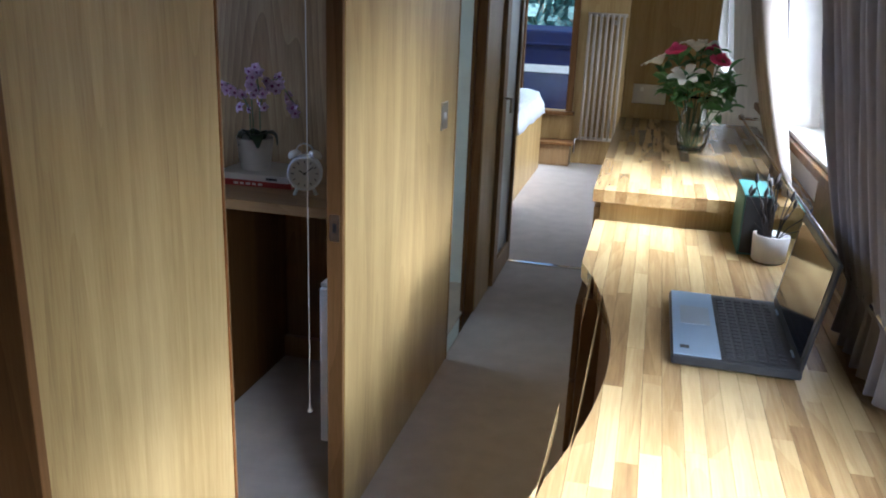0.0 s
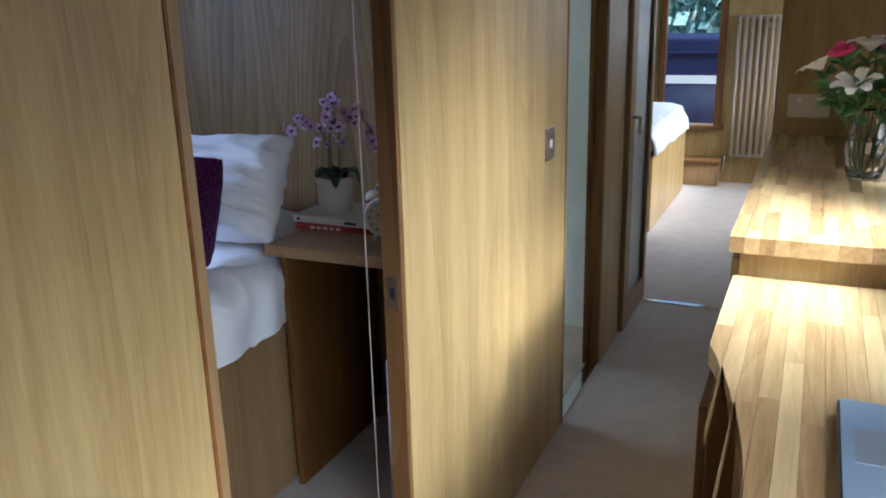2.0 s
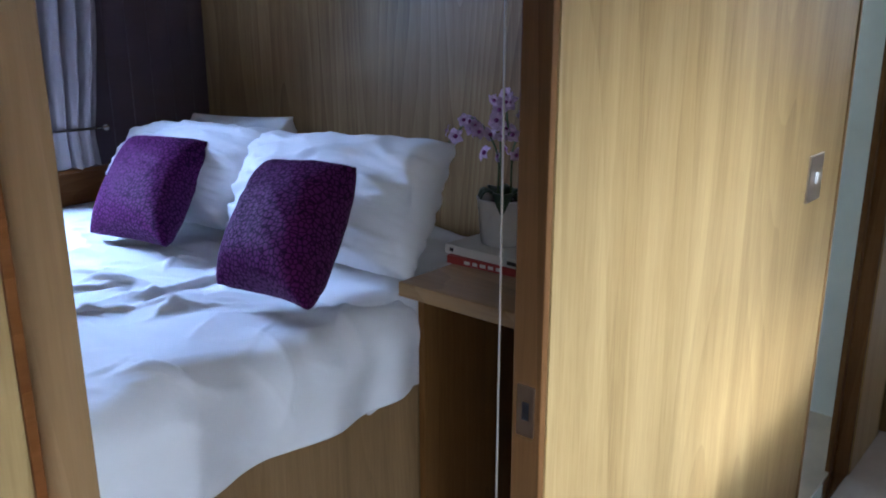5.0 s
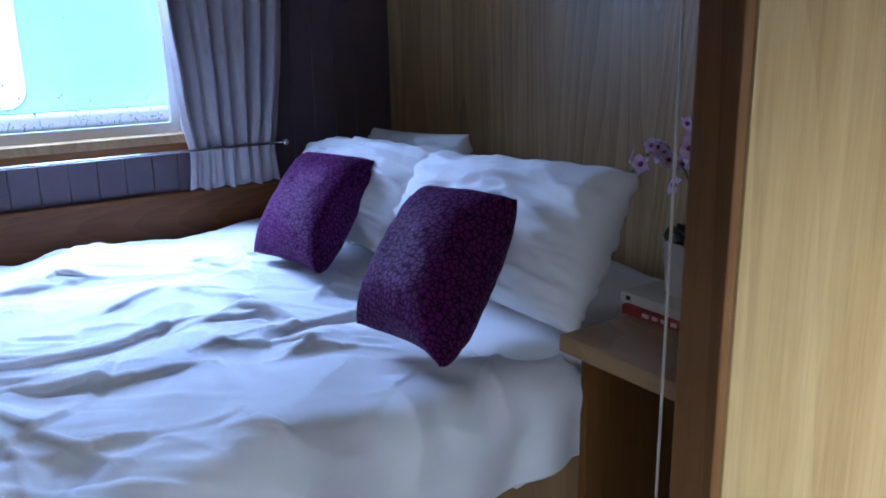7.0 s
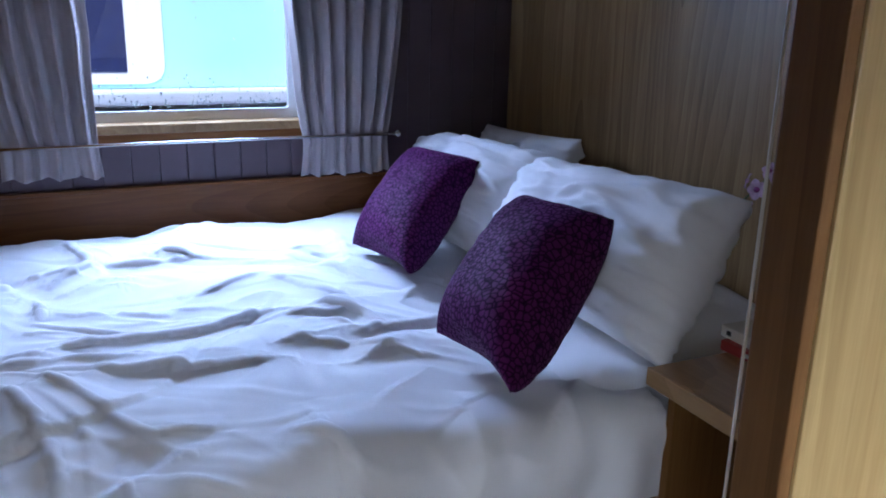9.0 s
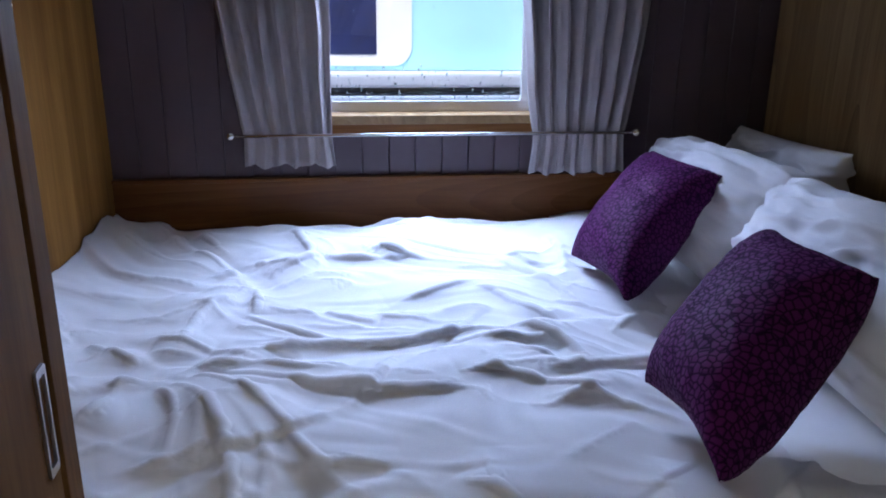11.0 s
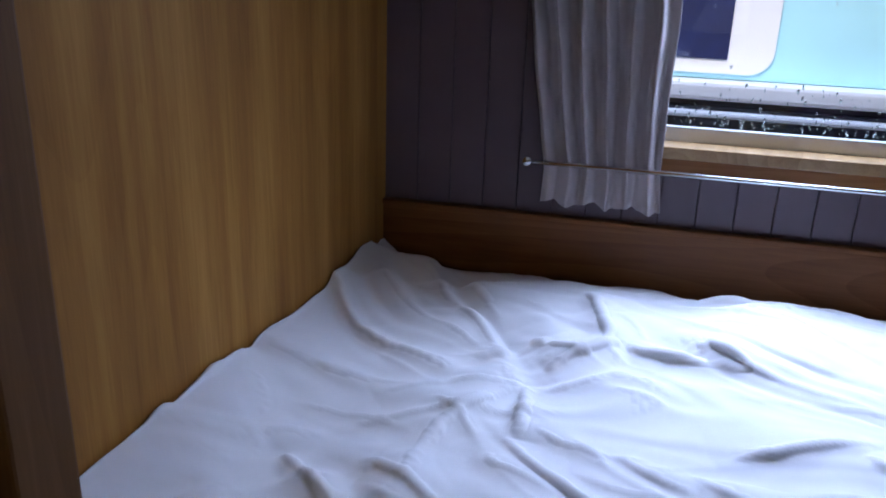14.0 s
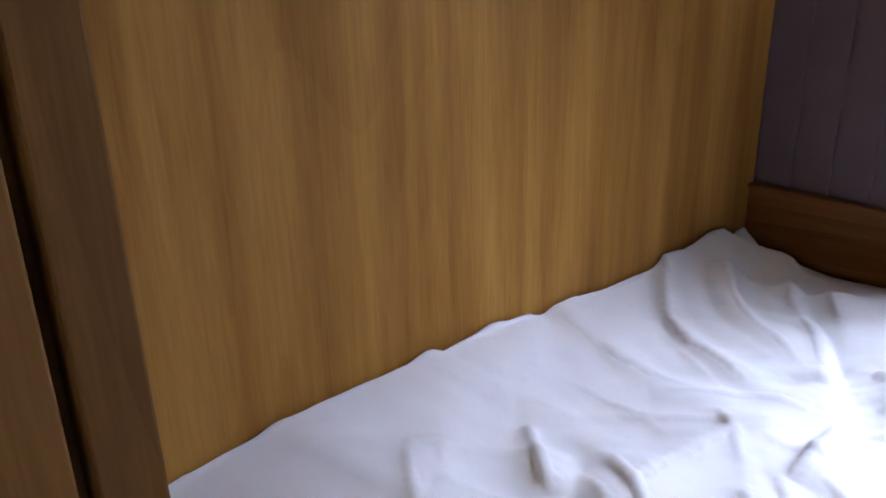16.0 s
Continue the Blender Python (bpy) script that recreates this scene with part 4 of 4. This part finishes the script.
# ---- bedside shelf and its things ----
SH_Z = 0.810
shelf = thing("bedside_shelf", (-0.715, 2.065, SH_Z), "oak bedside shelf with a lipped front edge", "shelf")
part("board", nbox(0.0, 0.667, 0.0, HEAD_Y - 2.065 - 0.001, -0.026, 0.0, bevel=0.003), OAK_SHELF, shelf)
part("lipping", nbox(0.0, 0.667, -0.008, -0.0005, -0.034, 0.001, bevel=0.003), OAK_SHELF, shelf)
# Panels under the shelf use darker oaks to hold the shade there.
part("end_panel", nbox(0.045, 0.063, 0.01, HEAD_Y - 2.065 - 0.002, -SH_Z + 0.001, -0.027), OAK_STILE, shelf, "oak end panel below the shelf, darkened for its shade")
part("back_panel", nbox(0.065, 0.667, HEAD_Y - 2.065 - 0.03, HEAD_Y - 2.065 - 0.002, -SH_Z + 0.001, -0.027), OAK_DARK, shelf, "oak panel below the shelf, darkened for its shade")
structure("baseboard", nbox(-0.655, -0.05, HEAD_Y - 0.06, HEAD_Y - 0.031, 0.0, 0.09, bevel=0.004), OAK_TRIM, "oak skirting under the bedside shelf", "skirting")


def book(name, x, y, z, w, d, h, rz, jacket, label, bars):
    b = thing(name, (x, y, z), label, "book", "books on the shelf", rz=rz)
    part("cover", nbox(-w / 2, w / 2, -d / 2, d / 2, 0, 0.003), jacket, b)
    part("cover", nbox(-w / 2, w / 2, -d / 2, d / 2, h - 0.003, h), jacket, b)
    part("spine", nbox(-w / 2, w / 2, -d / 2 - 0.004, -d / 2, 0, h, bevel=0.0015), jacket, b)
    part("pages", nbox(-w / 2 + 0.004, w / 2 - 0.004, -d / 2 + 0.001, d / 2 - 0.006, 0.003, h - 0.003), PAPER, b)
    for a, c in bars:
        part("lettering", nbox(-w / 2 + a * w, -w / 2 + c * w, -d / 2 - 0.0055, -d / 2 - 0.004, h * 0.3, h * 0.7), INK if jacket is BOOK_WHITE else BOOK_WHITE, b)
    return b


book("book", -0.600, 2.36, SH_Z, 0.27, 0.21, 0.020, 3, BOOK_RED, "dark red hardback book lying under a white one", ((0.2, 0.26), (0.29, 0.34), (0.37, 0.43), (0.46, 0.51), (0.54, 0.6)))
book("book", -0.605, 2.37, SH_Z + 0.020, 0.28, 0.22, 0.022, -2, BOOK_WHITE, "white hardback book under the orchid pot", ((0.06, 0.10), (0.7, 0.85)))

orchid = thing("orchid", (-0.645, 2.36, SH_Z + 0.042), "pink-purple orchid in a white ceramic pot", "plant")
pt = part("pot", lathe(bmesh.new(), [(0.050, 0.0), (0.054, 0.004), (0.064, 0.11), (0.066, 0.115), (0.060, 0.115), (0.056, 0.09)], 32), POT, orchid, smooth=True)
part("bark", lathe(bmesh.new(), [(0.056, 0.085), (0.05, 0.098), (0.02, 0.104)], 20), DRY, orchid)


def strap_leaf(length, width, droop, rz, z0):
    def fn(u, v):
        s = u * length
        w = width * math.sin(math.pi * min(1, u * 0.92 + 0.06)) ** 0.7
        r, zz = s * math.cos(droop * u), z0 + 0.05 * math.sin(u * 2.2) - droop * 0.06 * u * u
        y = (v - 0.5) * w
        zz += 0.25 * abs(y)
        c, sn = math.cos(rz), math.sin(rz)
        return (r * c - y * sn, r * sn + y * c, zz)
    return grid_mesh(12, 5, fn)


for k, (ln, rz) in enumerate(((0.13, 0.3), (0.12, 2.5), (0.10, 4.0), (0.12, 5.3), (0.09, 1.5))):
    lf = part("leaf", strap_leaf(ln, 0.05, 0.9, rz, 0.10), LEAF_DARK, orchid, smooth=True)
    lf.modifiers.new("thick", "SOLIDIFY").thickness = 0.003


def bloom_mesh():
    bm = bmesh.new()
    for k in range(5):
        a0 = 2 * math.pi * k / 5 + 0.3
        w = 0.016 if k % 2 else 0.012
        pts = []
        for u in (0.0, 0.35, 0.7, 1.0):
            hw = w * math.sin(math.pi * (0.15 + 0.8 * u)) * 0.8
            r = 0.003 + 0.022 * u
            zz = 0.006 * math.sin(u * 3)
            pts.append([bm.verts.new((r * math.cos(a0) - s * hw * math.sin(a0), r * math.sin(a0) + s * hw * math.cos(a0), zz + 0.003 * abs(s))) for s in (-1, 0, 1)])
        for p, q in zip(pts, pts[1:]):
            for j in range(2):
                bm.faces.new((p[j], p[j + 1], q[j + 1], q[j]))
    return bm


PETALS = mesh_of("petals", bloom_mesh(), ORCHID, True)
LIP = mesh_of("lip", lathe(bmesh.new(), [(0.001, 0.0), (0.006, 0.003), (0.007, 0.008), (0.002, 0.012)], 8), ORCHID_EYE, True)
rng = random.Random(4)
for sx, tip, top in ((-0.02, (-0.20, 0.02), 0.30), (0.02, (0.14, 0.01), 0.33), (0.0, (0.05, -0.05), 0.37)):
    pts = []
    for k in range(15):
        u = k / 14
        z = 0.09 + top * math.sin(min(1.0, u * 1.35) * math.pi / 2) - max(0, u - 0.72) * 0.34
        pts.append((sx + tip[0] * max(0, u - 0.35) ** 1.2 * 1.65, tip[1] * u, z - 0.09))
    st = part("stem", tube(bmesh.new(), pts, 0.0022, 6), STEM, orchid)
    for k in range(6, 15):
        for r in range(2):
            p = Vector(pts[k]) + Vector((rng.uniform(-0.02, 0.02), rng.uniform(-0.025, 0.01), rng.uniform(-0.035, 0.01)))
            fl = new("flower", PETALS)
            fl.parent = orchid
            fl.matrix_local = Matrix.LocRotScale(p, Euler((radians(rng.uniform(50, 120)), rng.uniform(-0.5, 0.5), rng.uniform(-0.9, 0.9))), Vector((1, 1, 1)) * rng.uniform(0.6, 0.92))
            lp = new("lip", LIP)
            lp.parent = fl
            lp.matrix_local = pose(0, 0, 0.001)

clock = thing("alarm_clock", (-0.385, 2.21, SH_Z), "white twin-bell alarm clock on the bedside shelf", "clock", rz=20)
clock.scale = (1.25, 1.25, 1.25)
body = part("case", lathe(bmesh.new(), [(0.040, -0.024), (0.047, -0.018), (0.048, 0.018), (0.045, 0.024), (0.041, 0.024), (0.040, 0.018)], 36), WHITE, clock, smooth=True)
body.matrix_local = pose(0, 0, 0.064, 90, 0, 0)
face = part("face", lathe(bmesh.new(), [(0.0405, 0.0), (0.0405, 0.003)], 36), BOOK_WHITE, body)
face.matrix_local = pose(0, 0, 0.017)
for k in range(12):
    a = math.radians(30 * k)
    tk = part("mark", nbox(-0.0012, 0.0012, 0.029, 0.036, 0.0, 0.0008), INK, face)
    tk.matrix_local = pose(0, 0, 0.003, 0, 0, 30 * k)
for nm, ln, ang in (("hour_pointer", 0.018, 60), ("minute_pointer", 0.029, -50)):
    h = part(nm, nbox(-0.0014, 0.0014, -0.005, ln, 0.0, 0.001), INK, face)
    h.matrix_local = pose(0, 0, 0.0042, 0, 0, ang)
for s in (-1, 1):
    bl = part("bell", lathe(bmesh.new(), [(0.019, 0.0), (0.018, 0.008), (0.011, 0.015), (0.003, 0.017)], 20), CREAM, clock, smooth=True)
    bl.matrix_local = pose(s * 0.026, 0, 0.108, 0, s * 24, 0)
    part("foot", tube(bmesh.new(), [(s * 0.020, 0, 0.024), (s * 0.030, 0, 0.0)], [0.004, 0.005], 8), WHITE, clock, smooth=True)
part("handle", tube(bmesh.new(), [(0.022 * math.cos(a), 0, 0.122 + 0.020 * math.sin(a)) for a in [math.pi * k / 10 for k in range(11)]], 0.002, 6), STEEL, clock, smooth=True)

prad = thing("panel_radiator", (-0.047, 1.70, 0.19), "white panel radiator fixed inside the partition", "radiator")
part("panel", nbox(-0.075, -0.030, 0.0, 0.80, 0.0, 0.49, bevel=0.006), WHITE, prad)
part("grille", nbox(-0.074, -0.031, 0.01, 0.79, 0.492, 0.502), CREAM, prad)
part("valve", tube(bmesh.new(), [(-0.052, 0.03, 0.0), (-0.052, 0.03, -0.189)], 0.008, 8), CHROME, prad, "chrome valve and pipe tail", smooth=True)
part("bracket", nbox(-0.030, -0.0002, 0.15, 0.18, 0.08, 0.40), WHITE, prad)

cord = thing("pull_cord", (-0.142, 1.672, 0.30), "thin cream pull cord with a small bell-shaped toggle", "cord")
part("string", tube(bmesh.new(), [(0, 0, 0.02), (0.0008, 0.0005, 0.8), (0, 0, CEIL - 0.301)], 0.0016, 6), CORD, cord)
part("toggle", lathe(bmesh.new(), [(0.0075, 0.0), (0.0075, 0.004), (0.004, 0.012), (0.0026, 0.026)], 12), CREAM, cord, smooth=True)

sw = thing("light_switch", (0.0, 2.585, 1.062), "brushed steel light switch plate on the oak partition", "switch")
part("plate", nbox(0.0003, 0.006, -0.043, 0.043, -0.05, 0.05, bevel=0.002), STEEL, sw)
part("rocker", nbox(0.006, 0.011, -0.006, 0.006, -0.012, 0.012, bevel=0.002), WHITE, sw)

strike = thing("strike_plate", (-0.025, PART_Y0 - 0.0002, 0.900), "steel strike plate let into the partition's end", "latch")
part("plate", ring_frame(rounded_rect(0.026, 0.070, 0.002, 2), rounded_rect(0.012, 0.026, 0.001, 2), 0.002, lambda u, v, d: (u, -0.0002 - d, v)), STEEL, strike)
part("keep", nbox(-0.006, 0.006, -0.0012, -0.0004, -0.013, 0.013), BLACK, strike)

sock = thing("wall_socket", (0.72, 3.53, 1.09), "brushed steel double socket on the oak bulkhead", "socket")
part("plate", nbox(-0.073, 0.073, -0.006, -0.0003, -0.043, 0.043, bevel=0.002), STEEL, sock)
for s in (-1, 1):
    part("rocker", nbox(s * 0.035 - 0.008, s * 0.035 + 0.008, -0.009, -0.0062, 0.012, 0.03, bevel=0.001), WHITE, sock)

# ---- things on the desk ----
lap = thing("laptop", (0.811, 1.026, DESK_Z), "open silver-blue laptop with a black keyboard, its shell lightened for reflection", "laptop")
LW, LD = 0.335, 0.212
lb = part("base", nbox(0.0, LD, 0.0, LW, 0.006, 0.024, bevel=0.005, seg=3), BLACK, lap)
part("palm_rest", nbox(0.003, 0.082, 0.003, LW - 0.003, 0.0245, 0.0262, bevel=0.0006), ALU, lb)
part("deck", nbox(0.083, LD - 0.004, 0.003, LW - 0.003, 0.0245, 0.0255), BLACK, lb)
part("touchpad", nbox(0.018, 0.072, 0.150, 0.245, 0.0262, 0.0268), ALU_PAD, lb)
key = mesh_of("key", nbox(0, 0.0135, 0, 0.0145, 0, 0.0022, bevel=0.0012, seg=1), paint("key_black", (0.03, 0.03, 0.034), 0.5))
kb = part("keyboard", nbox(0.088, 0.190, 0.012, LW - 0.012, 0.0256, 0.0262), BLACK, lb)
for r in range(6):
    for c in range(17):
        k = new("key", key)
        k.parent = kb
        k.location = (0.090 + r * 0.0175, 0.014 + c * 0.0176, 0.0262)
part("sticker", nbox(0.014, 0.030, 0.030, 0.044, 0.0263, 0.0266), BLACK, lb)
for yy in (0.04, LW - 0.04):
    part("rubber_foot", lathe(bmesh.new(), [(0.008, 0.0), (0.008, 0.0065)], 12, (0.03, yy, 0)), BLACK, lb)
    part("rubber_foot", lathe(bmesh.new(), [(0.008, 0.0), (0.008, 0.0065)], 12, (LD - 0.03, yy, 0)), BLACK, lb)
lid = part("lid", nbox(-0.004, 0.004, 0.0, LW, 0.0, 0.195, bevel=0.0035, seg=2), BLACK, lap, "open black laptop screen")
lid.matrix_local = pose(LD - 0.004, 0, 0.022, 0, 9, 0)
part("screen", nbox(-0.0052, -0.0042, 0.014, LW - 0.014, 0.020, 0.182), SCREEN, lid)
for yy in (0.05, LW - 0.08):
    part("hinge", tube(bmesh.new(), [(LD - 0.006, yy, 0.024), (LD - 0.006, yy + 0.03, 0.024)], 0.005, 8), ALU, lap)

VX, VY = 0.885, 2.72
vase = thing("flower_vase", (VX, VY, TOP_Z), "clear glass vase of pink roses and white lilies", "vase")
prof = [(0.040, 0.0), (0.045, 0.004), (0.049, 0.02), (0.055, 0.045), (0.058, 0.072), (0.054, 0.105), (0.044, 0.138), (0.037, 0.162), (0.038, 0.178), (0.046, 0.192), (0.057, 0.203)]
gl = part("glass", lathe(bmesh.new(), prof + [(r - 0.003, z) for r, z in prof[::-1] if z > 0.008] + [(0.002, 0.009)], 36), LENS, vase, smooth=True)
part("water", lathe(bmesh.new(), [(0.040, 0.0095), (0.0445, 0.02), (0.0505, 0.045), (0.0535, 0.072), (0.050, 0.10)], 30), WATER, vase, smooth=True)
rng = random.Random(12)


def petal_flower(scale, layers, spread, seed):
    r2 = random.Random(seed)
    bm = bmesh.new()
    for ly in range(layers):
        n = 6 if spread else 4 + ly
        rad = scale * (0.25 + 0.75 * ly / max(1, layers - 1)) if layers > 1 else scale
        for k in range(n):
            a0 = 2 * math.pi * (k + 0.5 * (ly % 2)) / n + r2.uniform(-0.2, 0.2)
            rows = []
            for u in (0.0, 0.3, 0.6, 0.85, 1.0):
                hw = rad * 0.75 * math.sin(math.pi * (0.1 + 0.75 * u)) * (0.42 if spread else 1)
                rr = rad * (u ** 0.8) * (1.15 if spread else 0.75)
                zz = scale * (1.1 * u - (0.9 * u * u * (ly + 1) / layers)) if not spread else scale * (0.5 * math.sin(u * 2.2))
                rows.append([bm.verts.new((rr * math.cos(a0) - s * hw * math.sin(a0), rr * math.sin(a0) + s * hw * math.cos(a0), zz + 0.22 * hw * abs(s))) for s in (-1, -0.4, 0.4, 1)])
            for p, q in zip(rows, rows[1:]):
                for j in range(3):
                    bm.faces.new((p[j], p[j + 1], q[j + 1], q[j]))
    return bm


def leaf_mesh(length, width):
    def fn(u, v):
        w = width * math.sin(math.pi * (0.03 + 0.95 * u)) ** 0.8
        return (length * u, (v - 0.5) * w, 0.18 * length * math.sin(u * 2.4) + 0.4 * abs(v - 0.5) * w)
    return grid_mesh(8, 5, fn)


LEAF_ME = mesh_of("leaf", leaf_mesh(0.085, 0.034), LEAF, True)


def spray(base_pt, tip, name, me, s, tilt, leaves):
    bp, tp = Vector(base_pt), Vector((tip[0], tip[1], tip[2] * 0.86))
    mid = (bp + tp) / 2 + Vector((0, 0, 0.03))
    pts = [bp.lerp(mid, k / 5).lerp(mid.lerp(tp, k / 5), k / 5) for k in range(6)]
    part("stem", tube(bmesh.new(), pts, 0.0024, 6), STEM, vase)
    if me:
        f = new(name, me)
        f.parent = vase
        d = (tp - mid).normalized()
        q = d.to_track_quat("Z", "Y")
        f.matrix_local = Matrix.LocRotScale(tp, q, Vector((s, s, s)))
    for k in range(leaves):
        l = new("leaf", LEAF_ME)
        l.parent = vase
        p = bp.lerp(tp, rng.uniform(0.66, 1.0))
        l.matrix_local = Matrix.LocRotScale(p, Euler((rng.uniform(-0.9, 0.9), rng.uniform(-0.8, 0.5), rng.uniform(0, 6.28))), Vector((1, 1, 1)) * rng.uniform(0.5, 0.95))


ROSE_ME = mesh_of("rose", petal_flower(0.044, 6, False, 2), ROSE, True)
LILY_ME = mesh_of("lily", petal_flower(0.056, 2, True, 5), LILY, True)
for tip in ((-0.085, -0.03, 0.395), (0.055, -0.06, 0.365), (0.03, 0.08, 0.40)):
    spray((rng.uniform(-0.02, 0.02), rng.uniform(-0.02, 0.02), 0.012), tip, "rose", ROSE_ME, 1.0, 0, 11)
for tip in ((-0.02, -0.02, 0.41), (-0.045, -0.08, 0.30), (0.0, 0.06, 0.41), (-0.135, 0.0, 0.35)):
    spray((rng.uniform(-0.02, 0.02), rng.uniform(-0.02, 0.02), 0.012), tip, "lily", LILY_ME, 1.0, 0, 11)
for tip in ((0.12, -0.03, 0.30), (-0.10, -0.06, 0.29), (0.10, 0.06, 0.33), (-0.06, 0.09, 0.31), (0.02, -0.10, 0.27), (0.11, -0.08, 0.24)):
    spray((rng.uniform(-0.02, 0.02), rng.uniform(-0.02, 0.02), 0.012), tip, "leaf", None, 1.0, 0, 13)

gb = thing("green_box", (0.980, 1.86, DESK_Z), "dark teal upright box file beside the plant pot", "box")
part("case", nbox(0.0, 0.07, -0.09, 0.10, 0.0, 0.155, bevel=0.003), TEAL_BOX, gb)
part("edge", nbox(0.004, 0.066, -0.0915, -0.090, 0.006, 0.150), INK, gb)

pp = thing("lavender_pot", (1.052, 1.745, DESK_Z), "dried lavender plant in a small cream pot", "plant")
part("pot", lathe(bmesh.new(), [(0.036, 0.0), (0.040, 0.004), (0.044, 0.066), (0.040, 0.068), (0.038, 0.055)], 28), POT, pp, smooth=True)
part("soil", lathe(bmesh.new(), [(0.039, 0.052), (0.02, 0.058)], 16), DRY, pp)
SEED_ME = mesh_of("flower_head", lathe(bmesh.new(), [(0.001, 0.0), (0.006, 0.008), (0.007, 0.02), (0.004, 0.034), (0.001, 0.04)], 7), DRY, True)
rng = random.Random(3)
for k in range(26):
    a, t = rng.uniform(0, 6.28), rng.uniform(0.02, 0.085)
    hgt = rng.uniform(0.09, 0.20)
    b0 = (0.015 * math.cos(a), 0.015 * math.sin(a), 0.055)
    tip = (t * math.cos(a), t * math.sin(a), hgt)
    part("stem", tube(bmesh.new(), [b0, ((b0[0] + tip[0]) / 2 * 0.8, (b0[1] + tip[1]) / 2 * 0.8, (b0[2] + hgt) / 2), tip], 0.0013, 5), DRY, pp)
    s = new("flower_head", SEED_ME)
    s.parent = pp
    s.matrix_local = Matrix.LocRotScale(Vector(tip), Euler((rng.uniform(-0.5, 0.5), rng.uniform(-0.5, 0.5), 0)), Vector((1, 1, 1)) * rng.uniform(0.45, 0.75))

# ---- outside ----
structure("water", nbox(-60, 60, -60, 60, -0.9, -0.6), GREEN_WATER, "still dark canal water around the boat", "water")
nb = thing("moored_boat", (-3.8, 0, -0.6), "teal and white moored boat alongside the cabin window", "boat")
part("hull", nbox(-1.6, 0.06, -6, 9, -0.1, 1.56, bevel=0.03), HULL_BLACK, nb, "dark wet hull side")
part("gunwale", nbox(-1.6, 0.10, -6, 9, 1.585, 1.655, bevel=0.015), BOAT_WHITE, nb, "white gunwale")
part("rub_rail", nbox(0.06, 0.11, -6, 9, 1.52, 1.545, bevel=0.01), BOAT_WHITE, nb)
part("cabin_side", nbox(-1.5, 0.0, -6, 9, 1.655, 5.0, bevel=0.02), BOAT_TEAL, nb, "teal painted cabin side")
wp = part("window_panel", slab([(y, z) for y, z in rounded_rect(1.0, 1.0, 0.09, 8)], 0.0, 0.012), BOAT_WHITE, nb, "white window surround")
wp.matrix_local = Matrix.Translation((0.002, 1.11, 2.18)) @ Matrix(((0, 0, 1, 0), (1, 0, 0, 0), (0, 1, 0, 0), (0, 0, 0, 1)))
part("pane", nbox(0.016, 0.024, 1.22, 1.44, 1.735, 2.40, bevel=0.004), BOAT_NAVY, nb, "dark cabin window")
sb = thing("navy_boat", (0, 10.2, -0.6), "navy blue moored boat with a white stripe beyond the stern", "boat")
part("hull", nbox(-5, 4, 0, 2, -0.1, 1.70, bevel=0.03), BOAT_NAVY, sb)
part("stripe", nbox(-5, 4, -0.012, -0.0005, 1.185, 1.28, bevel=0.003), BOAT_WHITE, sb)
part("rubbing_band", nbox(-5, 4, -0.03, -0.0005, 1.52, 1.55, bevel=0.008), BOAT_NAVY, sb)
hb = thing("hedge", (0, 40, -0.6), "distant green hedge on the far bank", "hedge")
hedge_rng = np.random.default_rng(6)
N_LEAF = 9000
mid = np.column_stack((hedge_rng.uniform(-14, 12, N_LEAF), hedge_rng.uniform(0, 3, N_LEAF), 0.2 + 6.0 * hedge_rng.random(N_LEAF) ** 0.8))
side_a, side_b = hedge_rng.normal(0, 0.20, (N_LEAF, 3)), hedge_rng.normal(0, 0.20, (N_LEAF, 3))
corners = np.stack((mid - side_a, mid - side_b, mid + side_a, mid + side_b), 1).reshape(-1, 3)
hedge_me = bpy.data.meshes.new("foliage")
hedge_me.from_pydata(corners.tolist(), [], np.arange(4 * N_LEAF).reshape(-1, 4).tolist())
hedge_me.materials.append(FOLIAGE)
new("foliage", hedge_me).parent = hb
part("trunk", tube(bmesh.new(), [(0, 1.5, 0.0), (0.1, 1.5, 2.2), (0, 1.6, 4.0)], [0.22, 0.16, 0.08], 10), STEM, hb)
